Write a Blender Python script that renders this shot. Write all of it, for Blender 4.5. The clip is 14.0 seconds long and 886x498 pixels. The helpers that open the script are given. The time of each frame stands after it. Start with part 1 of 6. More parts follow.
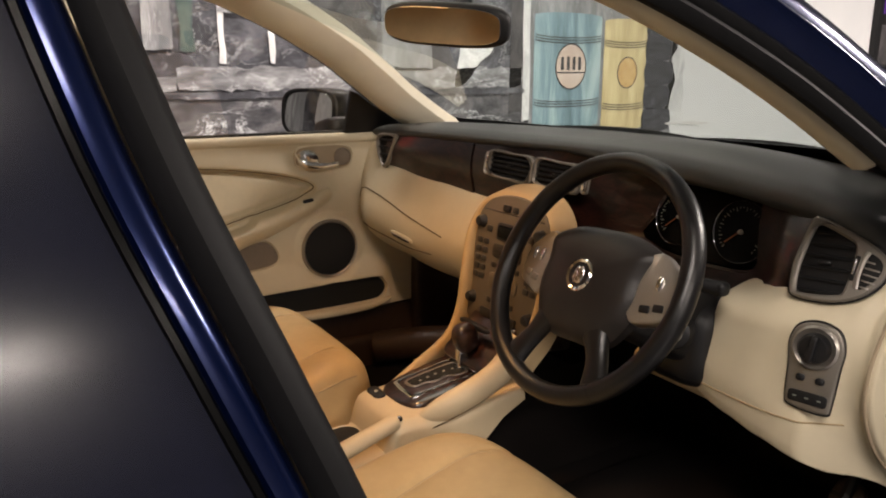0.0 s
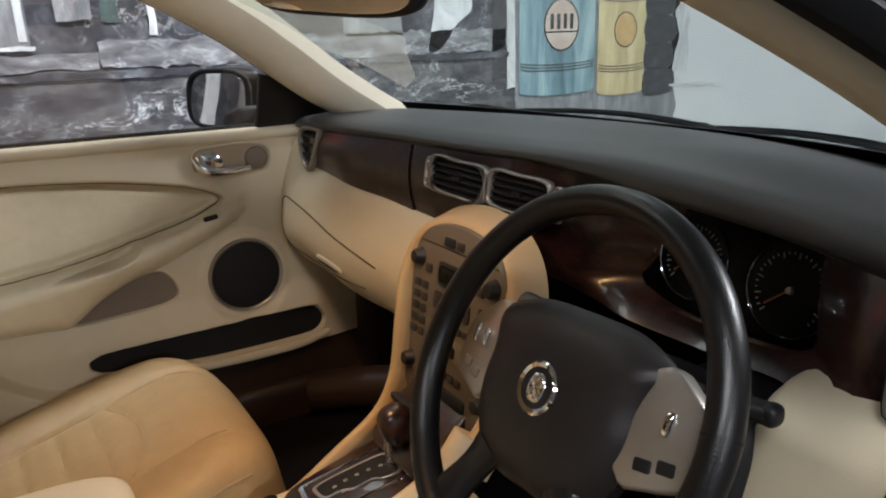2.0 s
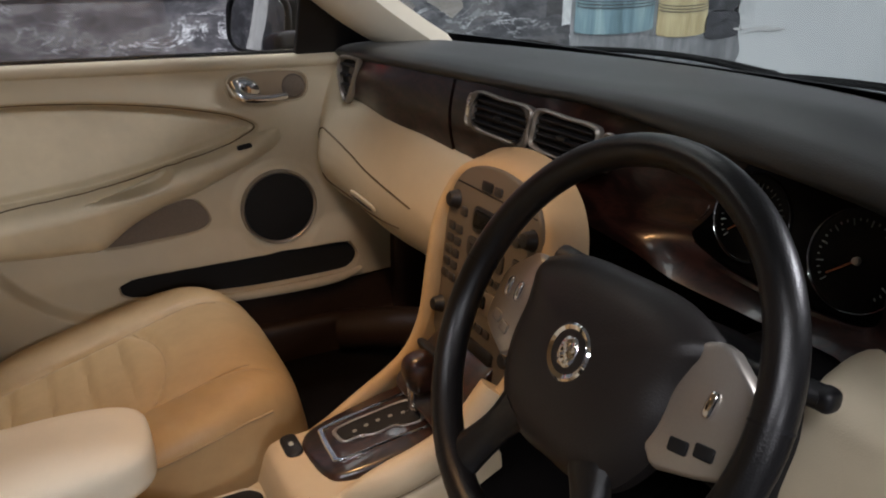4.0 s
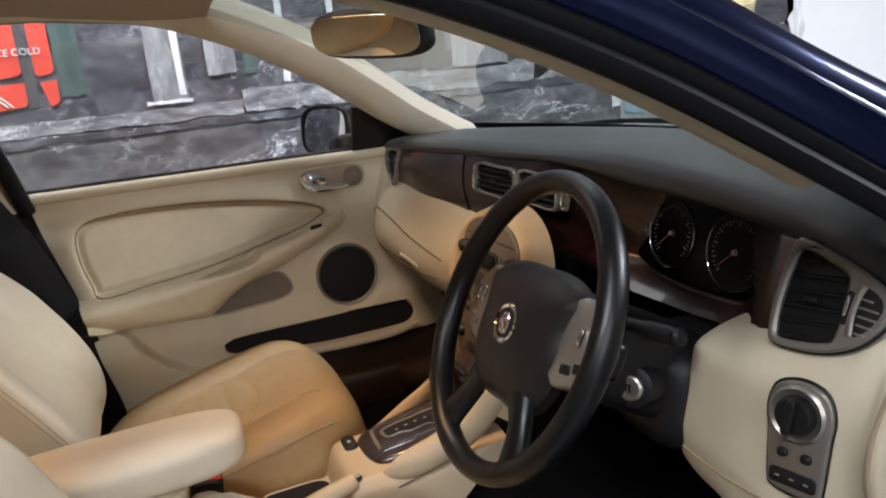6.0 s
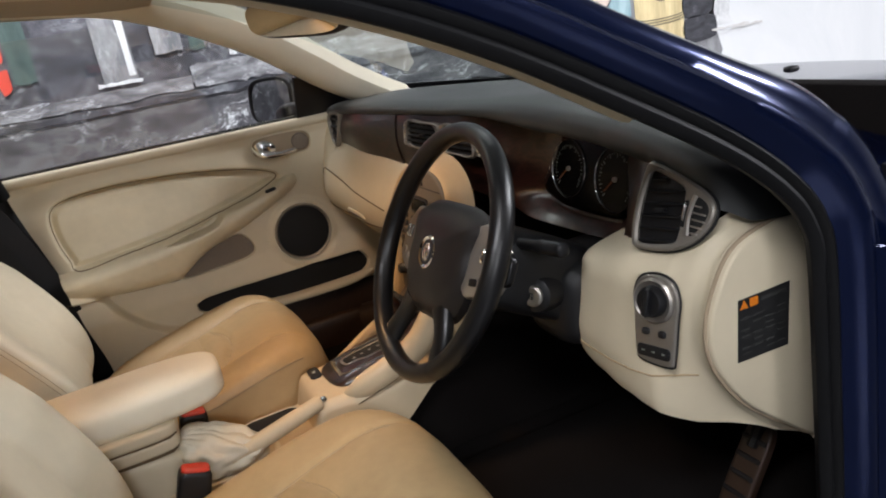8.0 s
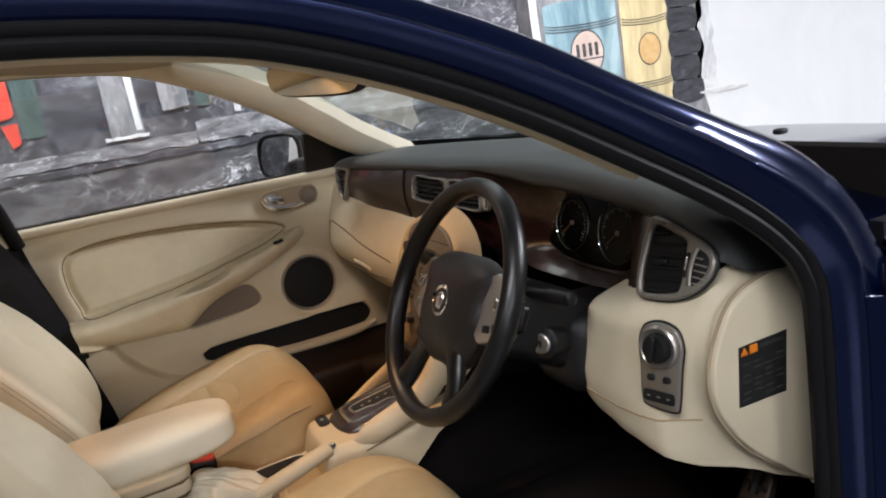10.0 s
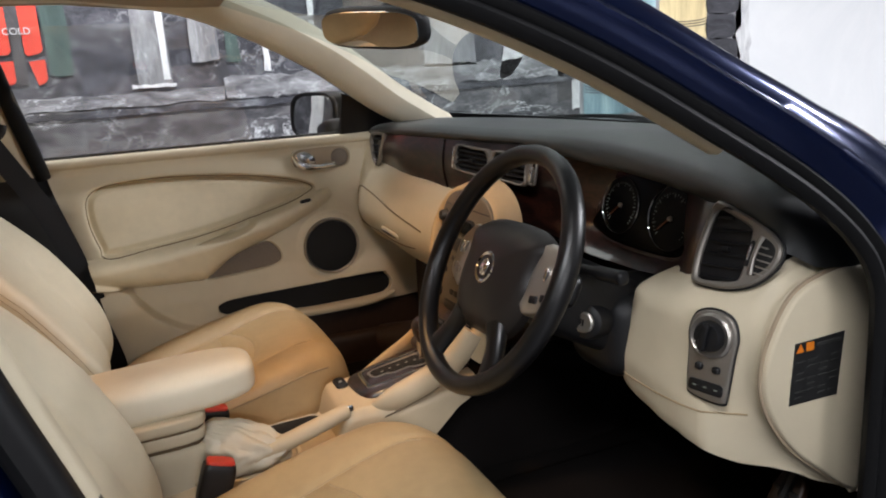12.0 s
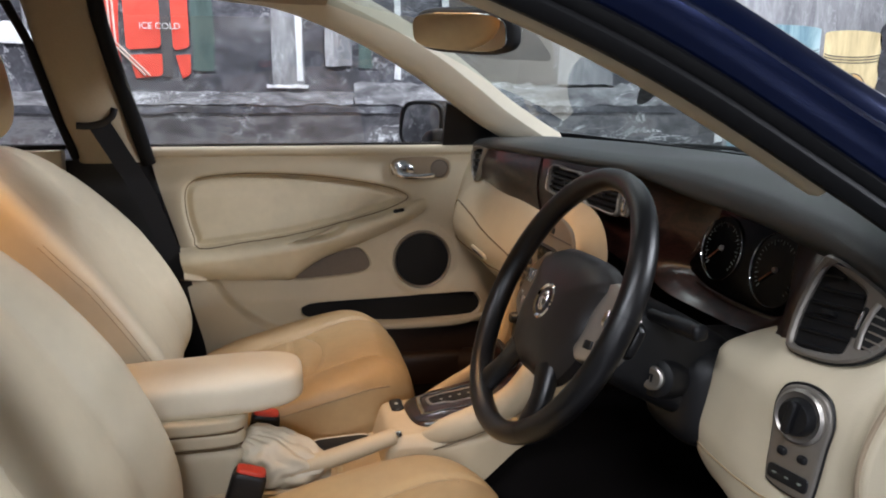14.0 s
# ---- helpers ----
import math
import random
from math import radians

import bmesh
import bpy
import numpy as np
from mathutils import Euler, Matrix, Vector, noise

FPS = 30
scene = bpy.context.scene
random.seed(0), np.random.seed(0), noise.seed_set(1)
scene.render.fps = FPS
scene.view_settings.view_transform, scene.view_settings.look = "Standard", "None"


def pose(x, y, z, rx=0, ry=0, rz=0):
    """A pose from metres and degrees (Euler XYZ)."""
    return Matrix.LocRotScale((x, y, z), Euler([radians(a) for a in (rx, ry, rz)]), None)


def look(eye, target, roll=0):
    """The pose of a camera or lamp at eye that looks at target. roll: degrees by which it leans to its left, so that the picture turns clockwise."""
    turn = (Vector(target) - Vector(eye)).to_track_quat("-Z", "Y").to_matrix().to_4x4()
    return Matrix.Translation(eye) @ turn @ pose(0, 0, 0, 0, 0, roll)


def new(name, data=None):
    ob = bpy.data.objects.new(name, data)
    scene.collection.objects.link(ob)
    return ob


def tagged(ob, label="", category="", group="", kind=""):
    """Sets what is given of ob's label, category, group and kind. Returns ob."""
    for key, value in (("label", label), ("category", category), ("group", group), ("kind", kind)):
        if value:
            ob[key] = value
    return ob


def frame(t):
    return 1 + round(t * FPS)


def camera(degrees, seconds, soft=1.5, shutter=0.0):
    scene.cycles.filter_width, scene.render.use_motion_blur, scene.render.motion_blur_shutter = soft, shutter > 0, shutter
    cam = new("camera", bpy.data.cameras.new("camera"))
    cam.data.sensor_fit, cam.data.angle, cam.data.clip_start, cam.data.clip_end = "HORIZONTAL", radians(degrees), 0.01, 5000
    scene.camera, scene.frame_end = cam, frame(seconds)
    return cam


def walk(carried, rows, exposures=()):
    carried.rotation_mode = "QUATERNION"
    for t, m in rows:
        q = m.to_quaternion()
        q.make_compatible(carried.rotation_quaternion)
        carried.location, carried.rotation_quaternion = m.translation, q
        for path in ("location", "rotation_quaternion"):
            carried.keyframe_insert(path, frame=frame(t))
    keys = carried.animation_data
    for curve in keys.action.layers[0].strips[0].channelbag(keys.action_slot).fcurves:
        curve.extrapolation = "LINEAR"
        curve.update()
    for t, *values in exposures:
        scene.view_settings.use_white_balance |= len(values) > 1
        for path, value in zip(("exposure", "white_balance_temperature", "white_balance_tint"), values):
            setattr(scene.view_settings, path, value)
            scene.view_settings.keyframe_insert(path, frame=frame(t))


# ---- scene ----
cam = camera(60.9, 14.0, soft=2.0)
PATH = [
    (0, (1.179, -0.735, 1.1), (-0.483, 0.273, 0.629), 0.1),
    (0.3, (1.16, -0.69, 1.095), (-0.438, 0.358, 0.506), -0.9),
    (0.5, (1.144, -0.666, 1.086), (-0.407, 0.439, 0.472), -3.9),
    (0.8, (1.137, -0.591, 1.074), (-0.414, 0.458, 0.37), -2.1),
    (1, (1.127, -0.558, 1.081), (-0.499, 0.408, 0.429), -1.4),
    (1.3, (1.05, -0.506, 1.08), (-0.585, 0.434, 0.416), -1.5),
    (1.5, (0.986, -0.474, 1.089), (-0.656, 0.511, 0.51), -2.8),
    (1.8, (0.897, -0.42, 1.114), (-0.681, 0.642, 0.497), -1.8),
    (2, (0.855, -0.393, 1.122), (-0.791, 0.59, 0.549), -1.6),
    (2.3, (0.816, -0.377, 1.119), (-0.924, 0.412, 0.528), -1.9),
    (2.5, (0.8, -0.361, 1.116), (-0.97, 0.321, 0.48), -1.3),
    (2.8, (0.798, -0.367, 1.106), (-0.951, 0.33, 0.432), 0.7),
    (3, (0.792, -0.361, 1.106), (-0.943, 0.37, 0.432), 0.9),
    (3.3, (0.784, -0.352, 1.1), (-0.884, 0.41, 0.301), -0.7),
    (3.5, (0.79, -0.333, 1.101), (-0.862, 0.475, 0.315), -0.3),
    (3.7, (0.8, -0.346, 1.111), (-0.85, 0.497, 0.358), 0.4),
    (5.8, (1.068, -0.372, 1.114), (-0.72, 0.359, 0.598), -5.4),
    (6, (1.165, -0.356, 1.116), (-0.667, 0.291, 0.639), -6.1),
    (6.2, (1.257, -0.347, 1.12), (-0.555, 0.321, 0.6), -6),
    (6.5, (1.35, -0.345, 1.149), (-0.465, 0.323, 0.637), -7.4),
    (6.7, (1.376, -0.36, 1.139), (-0.431, 0.346, 0.654), -7.8),
    (7, (1.385, -0.401, 1.149), (-0.43, 0.216, 0.579), -9.4),
    (7.2, (1.384, -0.408, 1.147), (-0.433, 0.222, 0.597), -10.1),
    (7.5, (1.373, -0.397, 1.138), (-0.433, 0.214, 0.534), -10.9),
    (7.7, (1.378, -0.391, 1.138), (-0.431, 0.238, 0.562), -10.5),
    (8, (1.372, -0.373, 1.135), (-0.405, 0.326, 0.54), -10.3),
    (8.2, (1.374, -0.366, 1.142), (-0.386, 0.38, 0.553), -10.3),
    (10.3, (1.409, -0.437, 1.149), (-0.392, 0.311, 0.703), -9.8),
    (10.5, (1.404, -0.443, 1.152), (-0.408, 0.25, 0.666), -10.1),
    (10.7, (1.405, -0.453, 1.152), (-0.422, 0.198, 0.663), -8.1),
    (11, (1.398, -0.469, 1.152), (-0.435, 0.152, 0.65), -5.6),
    (11.2, (1.395, -0.482, 1.132), (-0.439, 0.092, 0.581), -4.6),
    (11.5, (1.372, -0.492, 1.123), (-0.453, 0.117, 0.578), -3.3),
    (11.7, (1.367, -0.486, 1.112), (-0.447, 0.221, 0.656), -2.7),
    (12, (1.351, -0.486, 1.106), (-0.437, 0.268, 0.622), -3.6),
    (12.2, (1.352, -0.488, 1.105), (-0.423, 0.295, 0.619), -3),
    (12.5, (1.332, -0.466, 1.1), (-0.46, 0.228, 0.548), -3.7),
    (12.7, (1.339, -0.471, 1.097), (-0.499, 0.153, 0.613), -3.7),
    (13, (1.317, -0.446, 1.091), (-0.534, 0.077, 0.542), -2.6),
    (13.2, (1.316, -0.43, 1.091), (-0.564, -0.033, 0.535), -1),
    (13.5, (1.31, -0.403, 1.091), (-0.605, -0.048, 0.636), -3.1),
    (13.7, (1.321, -0.383, 1.082), (-0.565, 0.016, 0.548), -1),
    (14, (1.284, -0.344, 1.08), (-0.625, 0.076, 0.658), 0.3),
]
LIGHT = [(0.0, -0.02, 7700, 18), (1.0, -0.08, 7600, 18), (1.6, -0.18, 6800, 14), (2.0, -0.14, 6300, 11), (3.0, -0.22, 6300, 16), (3.5, -0.45, 6300, 16), (6.0, -0.09, 6200, 13), (7.0, -0.06, 6300, 13), (10.5, -0.06, 6350, 13), (12.2, -0.06, 6350, 13), (14.0, -0.07, 6050, 13)]
walk(cam, [(t, look(eye, target, roll)) for t, eye, target, roll in PATH], LIGHT)

# ---- world, lamps ----
world = bpy.data.worlds.new("world")
scene.world = world
world.use_nodes = True
world.node_tree.nodes["Background"].inputs[0].default_value = (0.9, 0.95, 1.0, 1)
world.node_tree.nodes["Background"].inputs[1].default_value = 0.05


def area_lamp(name, m, sx, sy, watts, colour):
    data = bpy.data.lights.new(name, "AREA")
    data.shape, data.size, data.size_y, data.energy, data.color = "RECTANGLE", sx, sy, watts, colour
    ob = new(name, data)
    ob.matrix_world = m
    return ob


# ---- materials ----
def nodes_of(name):
    mat = bpy.data.materials.new(name)
    mat.use_nodes = True
    return mat, mat.node_tree, mat.node_tree.nodes["Principled BSDF"]


def link(tree, a, b):
    tree.links.new(a, b)


def coords(tree, scale):
    tc = tree.nodes.new("ShaderNodeTexCoord")
    mp = tree.nodes.new("ShaderNodeMapping")
    mp.inputs["Scale"].default_value = scale if hasattr(scale, "__len__") else (scale, scale, scale)
    link(tree, tc.outputs["Object"], mp.inputs["Vector"])
    return mp.outputs["Vector"]


def noise_tex(tree, vec, scale, detail=4, rough=0.55, dist=0.0):
    n = tree.nodes.new("ShaderNodeTexNoise")
    n.inputs["Scale"].default_value, n.inputs["Detail"].default_value = scale, detail
    n.inputs["Roughness"].default_value, n.inputs["Distortion"].default_value = rough, dist
    link(tree, vec, n.inputs["Vector"])
    return n.outputs["Fac"]


def ramp(tree, fac, stops):
    r = tree.nodes.new("ShaderNodeValToRGB")
    el = r.color_ramp.elements
    while len(el) < len(stops):
        el.new(0.5)
    for e, (p, c) in zip(el, stops):
        e.position, e.color = p, (*c, 1)
    link(tree, fac, r.inputs["Fac"])
    return r.outputs["Color"]


def bump(tree, bsdf, height, strength, distance):
    b = tree.nodes.new("ShaderNodeBump")
    b.inputs["Strength"].default_value, b.inputs["Distance"].default_value = strength, distance
    link(tree, height, b.inputs["Height"])
    link(tree, b.outputs["Normal"], bsdf.inputs["Normal"])


def plain(name, colour, rough=0.5, metal=0.0, coat=0.0, vary=0.12, grain=60, relief=0.0, spec=0.5):
    """A surface of one colour with uneven tone at two scales and an uneven gloss."""
    mat, tree, bsdf = nodes_of(name)
    vec = coords(tree, 1)
    a = noise_tex(tree, vec, grain, 5)
    b = noise_tex(tree, vec, 5, 3)
    mix = tree.nodes.new("ShaderNodeMath")
    mix.operation = "ADD"
    link(tree, a, mix.inputs[0]), link(tree, b, mix.inputs[1])
    half = tree.nodes.new("ShaderNodeMath")
    half.operation = "MULTIPLY"
    half.inputs[1].default_value = 0.5
    link(tree, mix.outputs[0], half.inputs[0])
    lo, hi = [max(0, c * (1 - vary)) for c in colour], [min(1, c * (1 + vary)) for c in colour]
    link(tree, ramp(tree, half.outputs[0], [(0.3, lo), (0.7, hi)]), bsdf.inputs["Base Color"])
    bsdf.inputs["Roughness"].default_value, bsdf.inputs["Metallic"].default_value = rough, metal
    bsdf.inputs["Coat Weight"].default_value = coat
    bsdf.inputs["Coat Roughness"].default_value = 0.09
    bsdf.inputs["Specular IOR Level"].default_value = spec
    if relief:
        bump(tree, bsdf, a, 0.5, relief)
    return mat


def leather(name, colour, rough=0.45, wear=0.10, cell=420, spec=0.4):
    """Grained hide: pebbled relief, soft wear in broad patches."""
    mat, tree, bsdf = nodes_of(name)
    vec = coords(tree, 1)
    v = tree.nodes.new("ShaderNodeTexVoronoi")
    v.inputs["Scale"].default_value = cell
    link(tree, vec, v.inputs["Vector"])
    broad = noise_tex(tree, vec, 6, 4, 0.6)
    fine = noise_tex(tree, vec, 45, 4)
    add = tree.nodes.new("ShaderNodeMath")
    add.operation = "MULTIPLY_ADD"
    add.inputs[1].default_value = 0.35
    link(tree, fine, add.inputs[0]), link(tree, broad, add.inputs[2])
    lo, hi = [c * (1 - wear) for c in colour], [min(1, c * (1 + wear * 0.7)) for c in colour]
    link(tree, ramp(tree, add.outputs[0], [(0.45, lo), (0.9, hi)]), bsdf.inputs["Base Color"])
    rr = tree.nodes.new("ShaderNodeMapRange")
    rr.inputs["To Min"].default_value, rr.inputs["To Max"].default_value = rough - 0.07, rough + 0.1
    link(tree, broad, rr.inputs["Value"]), link(tree, rr.outputs[0], bsdf.inputs["Roughness"])
    bsdf.inputs["Specular IOR Level"].default_value = spec
    bump(tree, bsdf, v.outputs["Distance"], 0.12, 0.0012)
    return mat


def burl_wood(name):
    mat, tree, bsdf = nodes_of(name)
    vec = coords(tree, (1.0, 1.0, 2.2))
    n = noise_tex(tree, vec, 14, 8, 0.62, 2.4)
    link(tree, ramp(tree, n, [(0.32, (0.006, 0.0025, 0.002)), (0.47, (0.011, 0.004, 0.003)), (0.57, (0.034, 0.011, 0.008)), (0.64, (0.015, 0.0055, 0.004)), (0.75, (0.008, 0.003, 0.0025))]), bsdf.inputs["Base Color"])
    bsdf.inputs["Roughness"].default_value = 0.3
    bsdf.inputs["Coat Weight"].default_value, bsdf.inputs["Coat Roughness"].default_value = 0.5, 0.07
    return mat


def glass(name, tint=(0.9, 0.95, 0.93), rough=0.0):
    """Thin pane: mostly clear, with a grazing gloss."""
    mat, tree, bsdf = nodes_of(name)
    out = tree.nodes["Material Output"]
    tr = tree.nodes.new("ShaderNodeBsdfTransparent")
    tr.inputs[0].default_value = (*tint, 1)
    gl = tree.nodes.new("ShaderNodeBsdfGlossy")
    gl.inputs["Roughness"].default_value = rough
    lw = tree.nodes.new("ShaderNodeLayerWeight")
    lw.inputs["Blend"].default_value = 0.5
    pw = tree.nodes.new("ShaderNodeMath")
    pw.operation, pw.inputs[1].default_value = "POWER", 4.0
    link(tree, lw.outputs["Facing"], pw.inputs[0])
    fr = tree.nodes.new("ShaderNodeMath")
    fr.operation, fr.inputs[1].default_value, fr.inputs[2].default_value = "MULTIPLY_ADD", 0.75, 0.075
    link(tree, pw.outputs[0], fr.inputs[0])
    mx = tree.nodes.new("ShaderNodeMixShader")
    link(tree, fr.outputs[0], mx.inputs[0]), link(tree, tr.outputs[0], mx.inputs[1]), link(tree, gl.outputs[0], mx.inputs[2])
    link(tree, mx.outputs[0], out.inputs["Surface"])
    return mat


def glow(name, colour, strength):
    mat, tree, bsdf = nodes_of(name)
    bsdf.inputs["Base Color"].default_value = (*colour, 1)
    bsdf.inputs["Emission Color"].default_value = (*colour, 1)
    bsdf.inputs["Emission Strength"].default_value = strength
    return mat


def painted(name, stops, scale=(1, 1, 1), detail=8, dist=1.0, grain=3.0, rough=0.75, flick=0.0, flick_grain=9.0):
    """Brushed wall paint in several tones, with dry white flicks of the brush."""
    mat, tree, bsdf = nodes_of(name)
    vec = coords(tree, scale)
    n = noise_tex(tree, vec, grain, detail, 0.68, dist)
    colour = ramp(tree, n, stops)
    if flick:
        line = noise_tex(tree, vec, flick_grain, 5, 0.6, 0.9)
        where = noise_tex(tree, vec, flick_grain * 0.45, 3, 0.6)
        dry = noise_tex(tree, vec, flick_grain * 9, 3, 0.7)
        vein = ramp(tree, line, [(0.47, (0, 0, 0)), (0.495, (1, 1, 1)), (0.505, (1, 1, 1)), (0.54, (0, 0, 0))])
        patch = ramp(tree, where, [(0.46, (0, 0, 0)), (0.62, (1, 1, 1))])
        broken = ramp(tree, dry, [(0.40, (0, 0, 0)), (0.58, (1, 1, 1))])
        m1 = tree.nodes.new("ShaderNodeMath")
        m1.operation = "MULTIPLY"
        link(tree, vein, m1.inputs[0]), link(tree, patch, m1.inputs[1])
        m2 = tree.nodes.new("ShaderNodeMath")
        m2.operation = "MULTIPLY"
        link(tree, m1.outputs[0], m2.inputs[0]), link(tree, broken, m2.inputs[1])
        m3 = tree.nodes.new("ShaderNodeMath")
        m3.operation, m3.inputs[1].default_value = "MULTIPLY", flick
        link(tree, m2.outputs[0], m3.inputs[0])
        mix = tree.nodes.new("ShaderNodeMixRGB")
        mix.inputs[2].default_value = (0.72, 0.72, 0.74, 1)
        link(tree, m3.outputs[0], mix.inputs[0]), link(tree, colour, mix.inputs[1])
        colour = mix.outputs[0]
    link(tree, colour, bsdf.inputs["Base Color"])
    bsdf.inputs["Roughness"].default_value = rough
    bump(tree, bsdf, n, 0.15, 0.002)
    return mat


CREAM = leather("cream_leather", (0.69, 0.605, 0.43), 0.46)
CREAM_PLASTIC = leather("cream_soft_plastic", (0.63, 0.55, 0.395), 0.5, 0.05, 600, 0.35)
# Seat leather again, paled by the white light put into its colour.
ARM_HIDE = leather("white_lit_arm_hide", (0.80, 0.735, 0.58), 0.52, 0.06)
# Cream trim plastic with the windscreen light put into its paler colour.
TRIM_LIT = leather("lit_pillar_plastic", (0.74, 0.675, 0.53), 0.5, 0.05, 600, 0.4)
# Cream hide darkened to tan: the hoop's dim warm light as colour.
LAMP_TAN_HIDE = leather("cream_hide_lamp_tan", (0.44, 0.33, 0.19), 0.46, 0.10)
# A milder tan copy, with warm lamplight on the console painted in.
PAD_HIDE = leather("console_pad_lamp_tan", (0.56, 0.455, 0.30), 0.48, 0.08)
# Cream seat leather with dim warm lamplight put into a darker tan.
WARM_LIT_HIDE = leather("warm_lit_seat_hide", (0.51, 0.368, 0.192), 0.43, 0.13, 380)
# The same leather as a lighter copy, for the white-lit backrests.
BACK_HIDE = leather("white_lit_back_hide", (0.70, 0.62, 0.46), 0.45, 0.07, 380)
# Darker cream: shade in recesses and under parts put into the colour.
CREAM_SHADED = leather("cream_with_shade", (0.36, 0.28, 0.19), 0.7, 0.1)
STONE_FABRIC = plain("taupe_fabric", (0.21, 0.170, 0.132), 0.9, vary=0.2, grain=300, relief=0.001)
# Cream cloth with the shade under the roof put into its colour.
ROOF_SHADE_CREAM = plain("cream_cloth_in_shade", (0.42, 0.35, 0.245), 0.95, vary=0.08, grain=250, relief=0.0006)
BOOT = leather("boot_hide", (0.64, 0.575, 0.44), 0.40, 0.10, 300)
# Dark brown that paints the shade in seams and gaps.
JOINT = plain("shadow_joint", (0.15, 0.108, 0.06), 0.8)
SEAM = plain("seam_thread", (0.40, 0.30, 0.175), 0.8)
BLACK_LEATHER = leather("black_leather", (0.0055, 0.005, 0.0052), 0.33, 0.08, 520, 0.5)
HUB_HIDE = leather("hub_hide", (0.015, 0.0118, 0.0108), 0.42, 0.2, 520, 0.45)
BLACK_SOFT = leather("black_soft_pad", (0.013, 0.0115, 0.011), 0.5, 0.2, 520, 0.35)
DASH_TOP = leather("slate_dash_hide", (0.013, 0.0150, 0.0144), 0.52, 0.08, 500, 1.0)
BLACK_PLASTIC = plain("black_plastic", (0.008, 0.008, 0.009), 0.45, vary=0.25, grain=200, relief=0.0003, spec=0.4)
BLACK_GLOSS = plain("black_gloss", (0.002, 0.002, 0.002), 0.25, vary=0.1, spec=0.12)
# Black for mesh; in hollows it stands in for their inner shade.
VOID = plain("black_mesh_hollow_shade", (0.003, 0.0028, 0.0027), 0.8, vary=0.3, grain=500, relief=0.0006)
RUBBER = plain("rubber_seal", (0.0045, 0.0045, 0.005), 0.6, vary=0.25, grain=120, relief=0.0004, spec=0.2)
CARPET = plain("carpet_black", (0.008, 0.0065, 0.006), 1.0, vary=0.5, grain=400, relief=0.003, spec=0.1)
SILL_VINYL = plain("brown_black_vinyl", (0.035, 0.019, 0.012), 0.4, vary=0.25, grain=60)
SILVER = plain("satin_silver", (0.42, 0.39, 0.35), 0.36, 0.85, vary=0.05, grain=400)
GREY_SILVER = plain("pewter_trim", (0.26, 0.235, 0.205), 0.42, 0.55, vary=0.06, grain=300)
POD_SILVER = plain("pod_silver", (0.40, 0.365, 0.32), 0.34, 0.70, vary=0.05, grain=400)
CHROME = plain("chrome", (0.86, 0.86, 0.86), 0.07, 1.0, vary=0.02)
STACK = plain("stack_taupe", (0.115, 0.099, 0.078), 0.5, 0.2, vary=0.06, grain=300)
WOOD = burl_wood("walnut_veneer")
DIAL_PRINT = plain("dim_dial_print", (0.20, 0.22, 0.19), 0.6)
GATE_PRINT = plain("gate_print", (0.22, 0.225, 0.21), 0.6)
NEEDLE = plain("dim_needle", (0.20, 0.05, 0.008), 0.6)
PAINT = plain("blue_car_paint", (0.0018, 0.0088, 0.052), 0.20, 0.75, 1.0, vary=0.08, grain=900)
PAINT.node_tree.nodes["Principled BSDF"].inputs["Coat Roughness"].default_value = 0.13
PAINT.node_tree.nodes["Principled BSDF"].inputs["Coat Weight"].default_value = 0.35
DASH_TOP.node_tree.nodes["Principled BSDF"].inputs["Sheen Weight"].default_value = 0.02
DASH_TOP.node_tree.nodes["Principled BSDF"].inputs["Coat Weight"].default_value = 0.25
DASH_TOP.node_tree.nodes["Principled BSDF"].inputs["Coat Roughness"].default_value = 0.44
DASH_TOP.node_tree.nodes["Principled BSDF"].inputs["Sheen Roughness"].default_value = 0.35
GLASS = glass("clear_glass", (0.72, 0.80, 0.78))
SIDE_GLASS = glass("side_glass", (0.93, 0.95, 0.95))
DARK_GLASS = plain("dark_rear_glass", (0.003, 0.004, 0.011), 0.20, vary=0.1, spec=0.45)
MIRROR = plain("mirror_glass", (0.88, 0.88, 0.86), 0.015, 1.0, vary=0.01)
RED = plain("red_button", (0.62, 0.045, 0.02), 0.4)
ORANGE = plain("orange_print", (0.75, 0.21, 0.01), 0.6)
LABEL = plain("label_black", (0.02, 0.02, 0.02), 0.4, vary=0.3)
PRINT = plain("grey_print", (0.034, 0.034, 0.032), 0.6)
PALE = plain("pale_print", (0.45, 0.47, 0.42), 0.6)
BELT = plain("belt_webbing", (0.006, 0.006, 0.008), 0.8, vary=0.3, grain=500, relief=0.0006)
WHITE_WALL = painted("white_wall_paint", [(0.3, (0.76, 0.77, 0.78)), (0.7, (0.84, 0.84, 0.84))], grain=1.5)
FLOOR = plain("grey_resin_floor", (0.085, 0.085, 0.088), 0.35, vary=0.15, grain=6)
DARK_WALL = painted("grey_wall_paint", [(0.3, (0.14, 0.14, 0.145)), (0.7, (0.19, 0.19, 0.195))], grain=1.5)
CEILING = plain("grey_ceiling_paint", (0.50, 0.50, 0.50), 0.9, vary=0.04)
LAMP_GLOW = glow("lamp_diffuser", (1, 0.98, 0.95), 6)


# ---- mesh helpers ----
def part(name, bm, mat, parent=None, label="", smooth=True):
    me = bpy.data.meshes.new(name)
    bmesh.ops.recalc_face_normals(bm, faces=bm.faces)
    bm.to_mesh(me)
    bm.free()
    if smooth:
        for p in me.polygons:
            p.use_smooth = True
        me.set_sharp_from_angle(angle=radians(42))
    me.materials.append(mat)
    ob = new(name, me)
    if parent:
        ob.parent = parent
    if label:
        ob["label"] = label
    return ob


